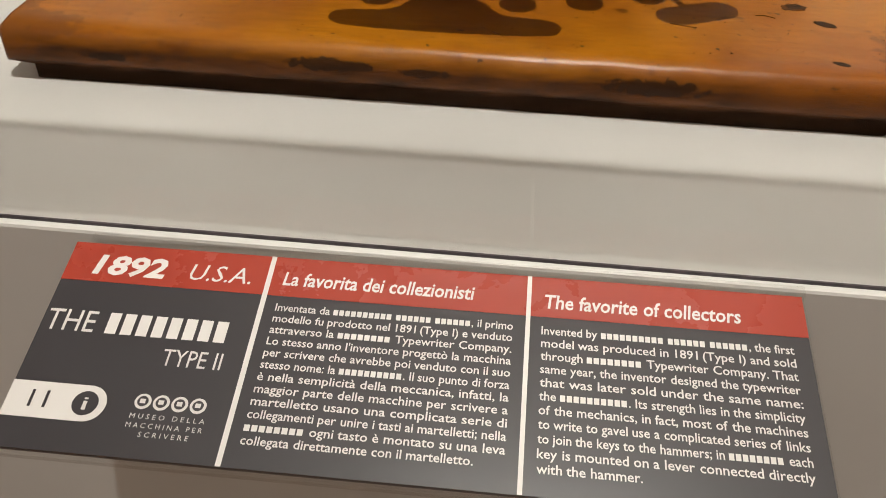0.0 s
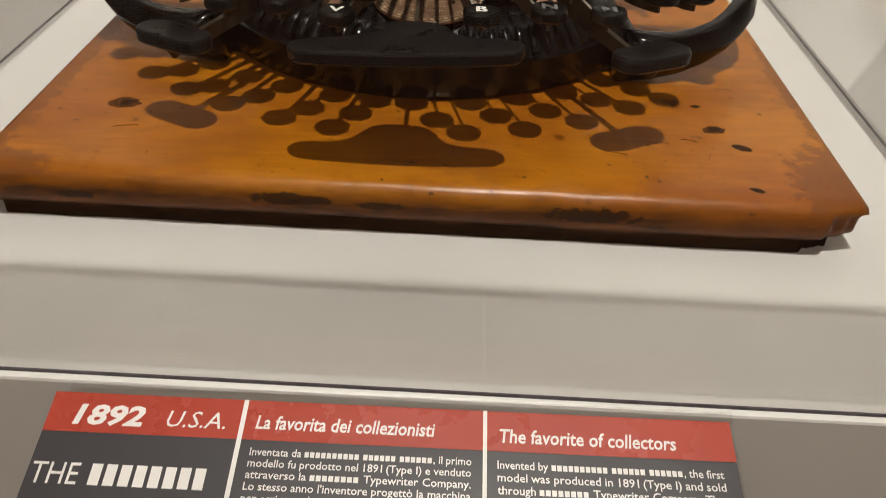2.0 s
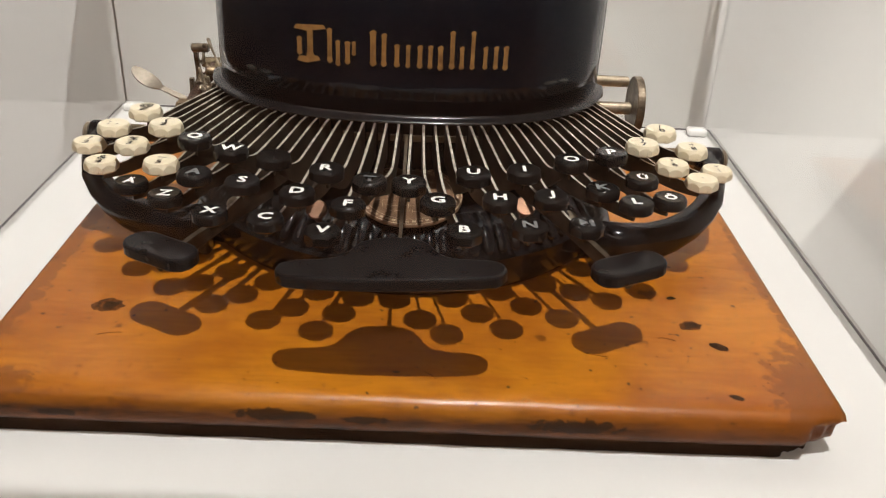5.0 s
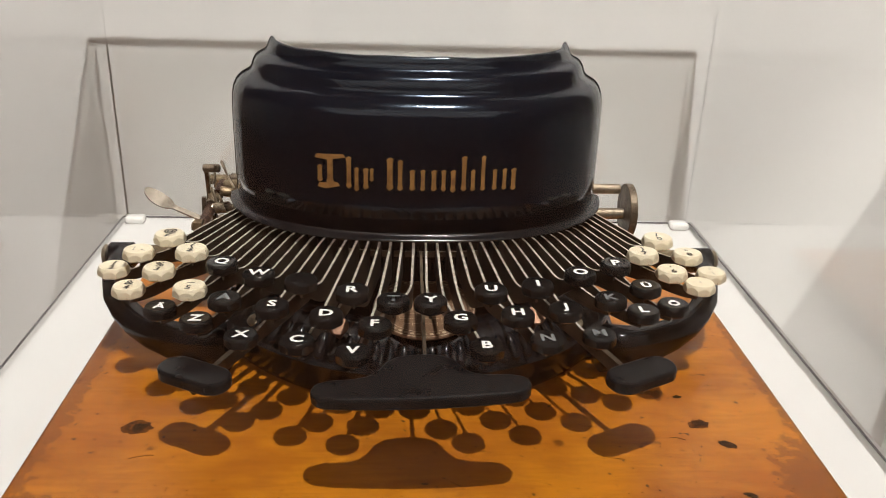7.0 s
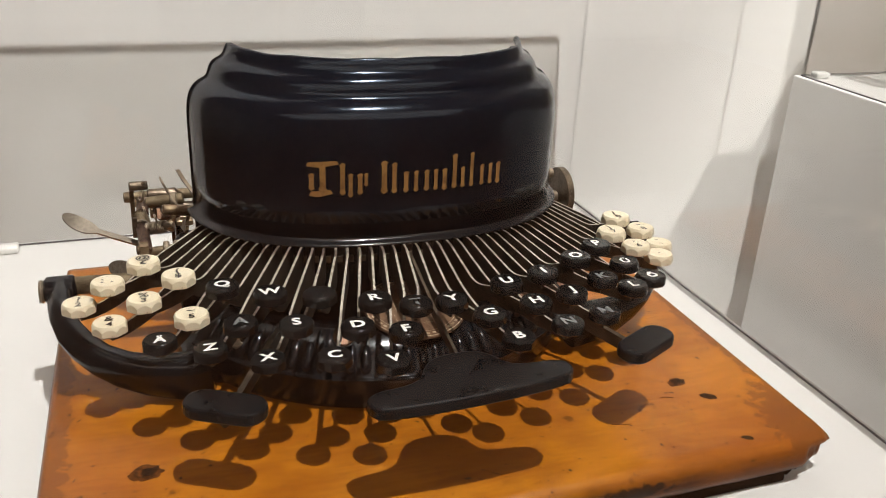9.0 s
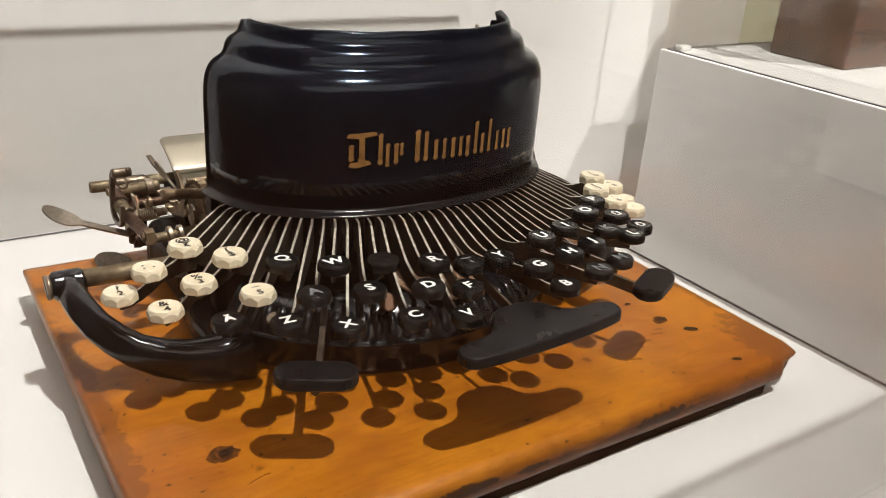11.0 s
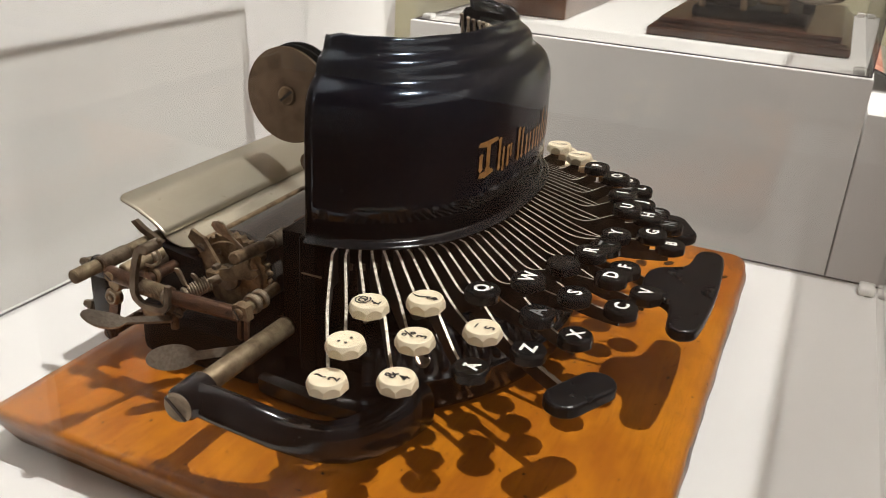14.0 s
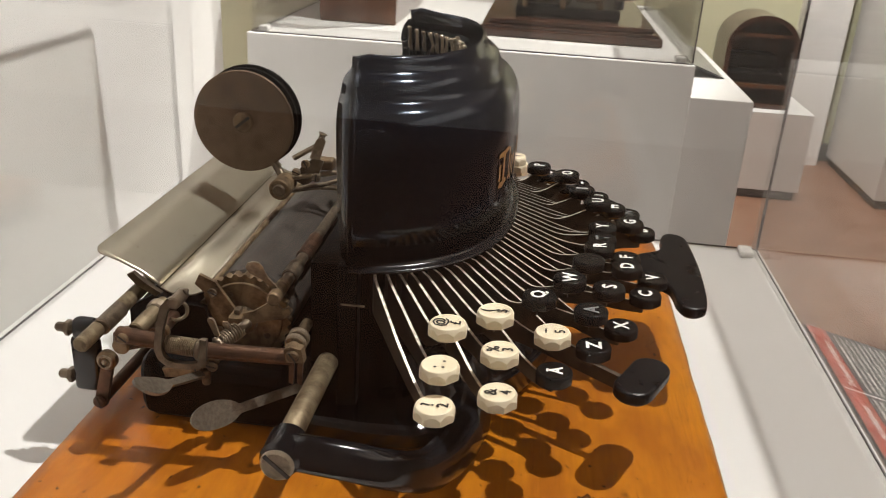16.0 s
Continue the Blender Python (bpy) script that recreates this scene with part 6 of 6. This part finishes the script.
bm = bmesh.new()
box(bm, -0.099, 0.099, -0.0640, 0.0, -0.0015, 0.0)
part("panel", bm, SIGNGREY, other)
bm = bmesh.new()
box(bm, -0.099, 0.099, -0.0128, -0.0002, 0.00004, 0.00014)
part("red_header", bm, SIGNRED, other, "red header band")
bm = bmesh.new()
box(bm, -0.101, 0.101, -0.0652, 0.0006, -0.0038, -0.0017)
part("backing_sheet", bm, ACRYLIC, other, "clear acrylic backing sheet")

cab = thing("arched_cabinet", "dark wooden cabinet with arched top and open shelves", "cabinet", pose(3.50, -0.850, 0.385))
arch_pts = [(-0.15, 0.0), (0.15, 0.0), (0.15, 0.26)] + [(0.15 * math.cos(radians(a)), 0.26 + 0.13 * math.sin(radians(a))) for a in range(10, 171, 10)] + [(-0.15, 0.26)]
inner = [(-0.13, 0.02), (0.13, 0.02), (0.13, 0.26)] + [(0.13 * math.cos(radians(a)), 0.26 + 0.11 * math.sin(radians(a))) for a in range(10, 171, 10)] + [(-0.13, 0.26)]
bm = bmesh.new()
n = len(arch_pts)
lo = [[bm.verts.new((x, p[0], p[1])) for p in pts] for x, pts in ((-0.13, inner), (-0.13, arch_pts), (0.13, arch_pts))]
back = [bm.verts.new((0.11, p[0], p[1])) for p in inner]
for a, b in ((lo[0], lo[1]), (lo[1], lo[2]), (back, lo[0])):
    for i in range(n):
        bm.faces.new((a[i], a[(i + 1) % n], b[(i + 1) % n], b[i]))
bm.faces.new(back)
bm.faces.new(lo[2])
part("cabinet_case", bm, MAHOGANY, cab)
for z in (0.085, 0.30):
    bm = bmesh.new()
    box(bm, -0.12, 0.105, -0.128, 0.128, z, z + 0.014)
    part("cabinet_shelf", bm, WALNUT, cab, "warm brown shelf")

bm = bmesh.new()
box(bm, -0.09, 0.09, -0.115, 0.115, 0.100, 0.150, bevel=0.012)
box(bm, -0.02, 0.09, -0.100, 0.100, 0.145, 0.215, bevel=0.020)
part("stored_machine", bm, JAPAN_DULL, cab, "black machine inside the cabinet")
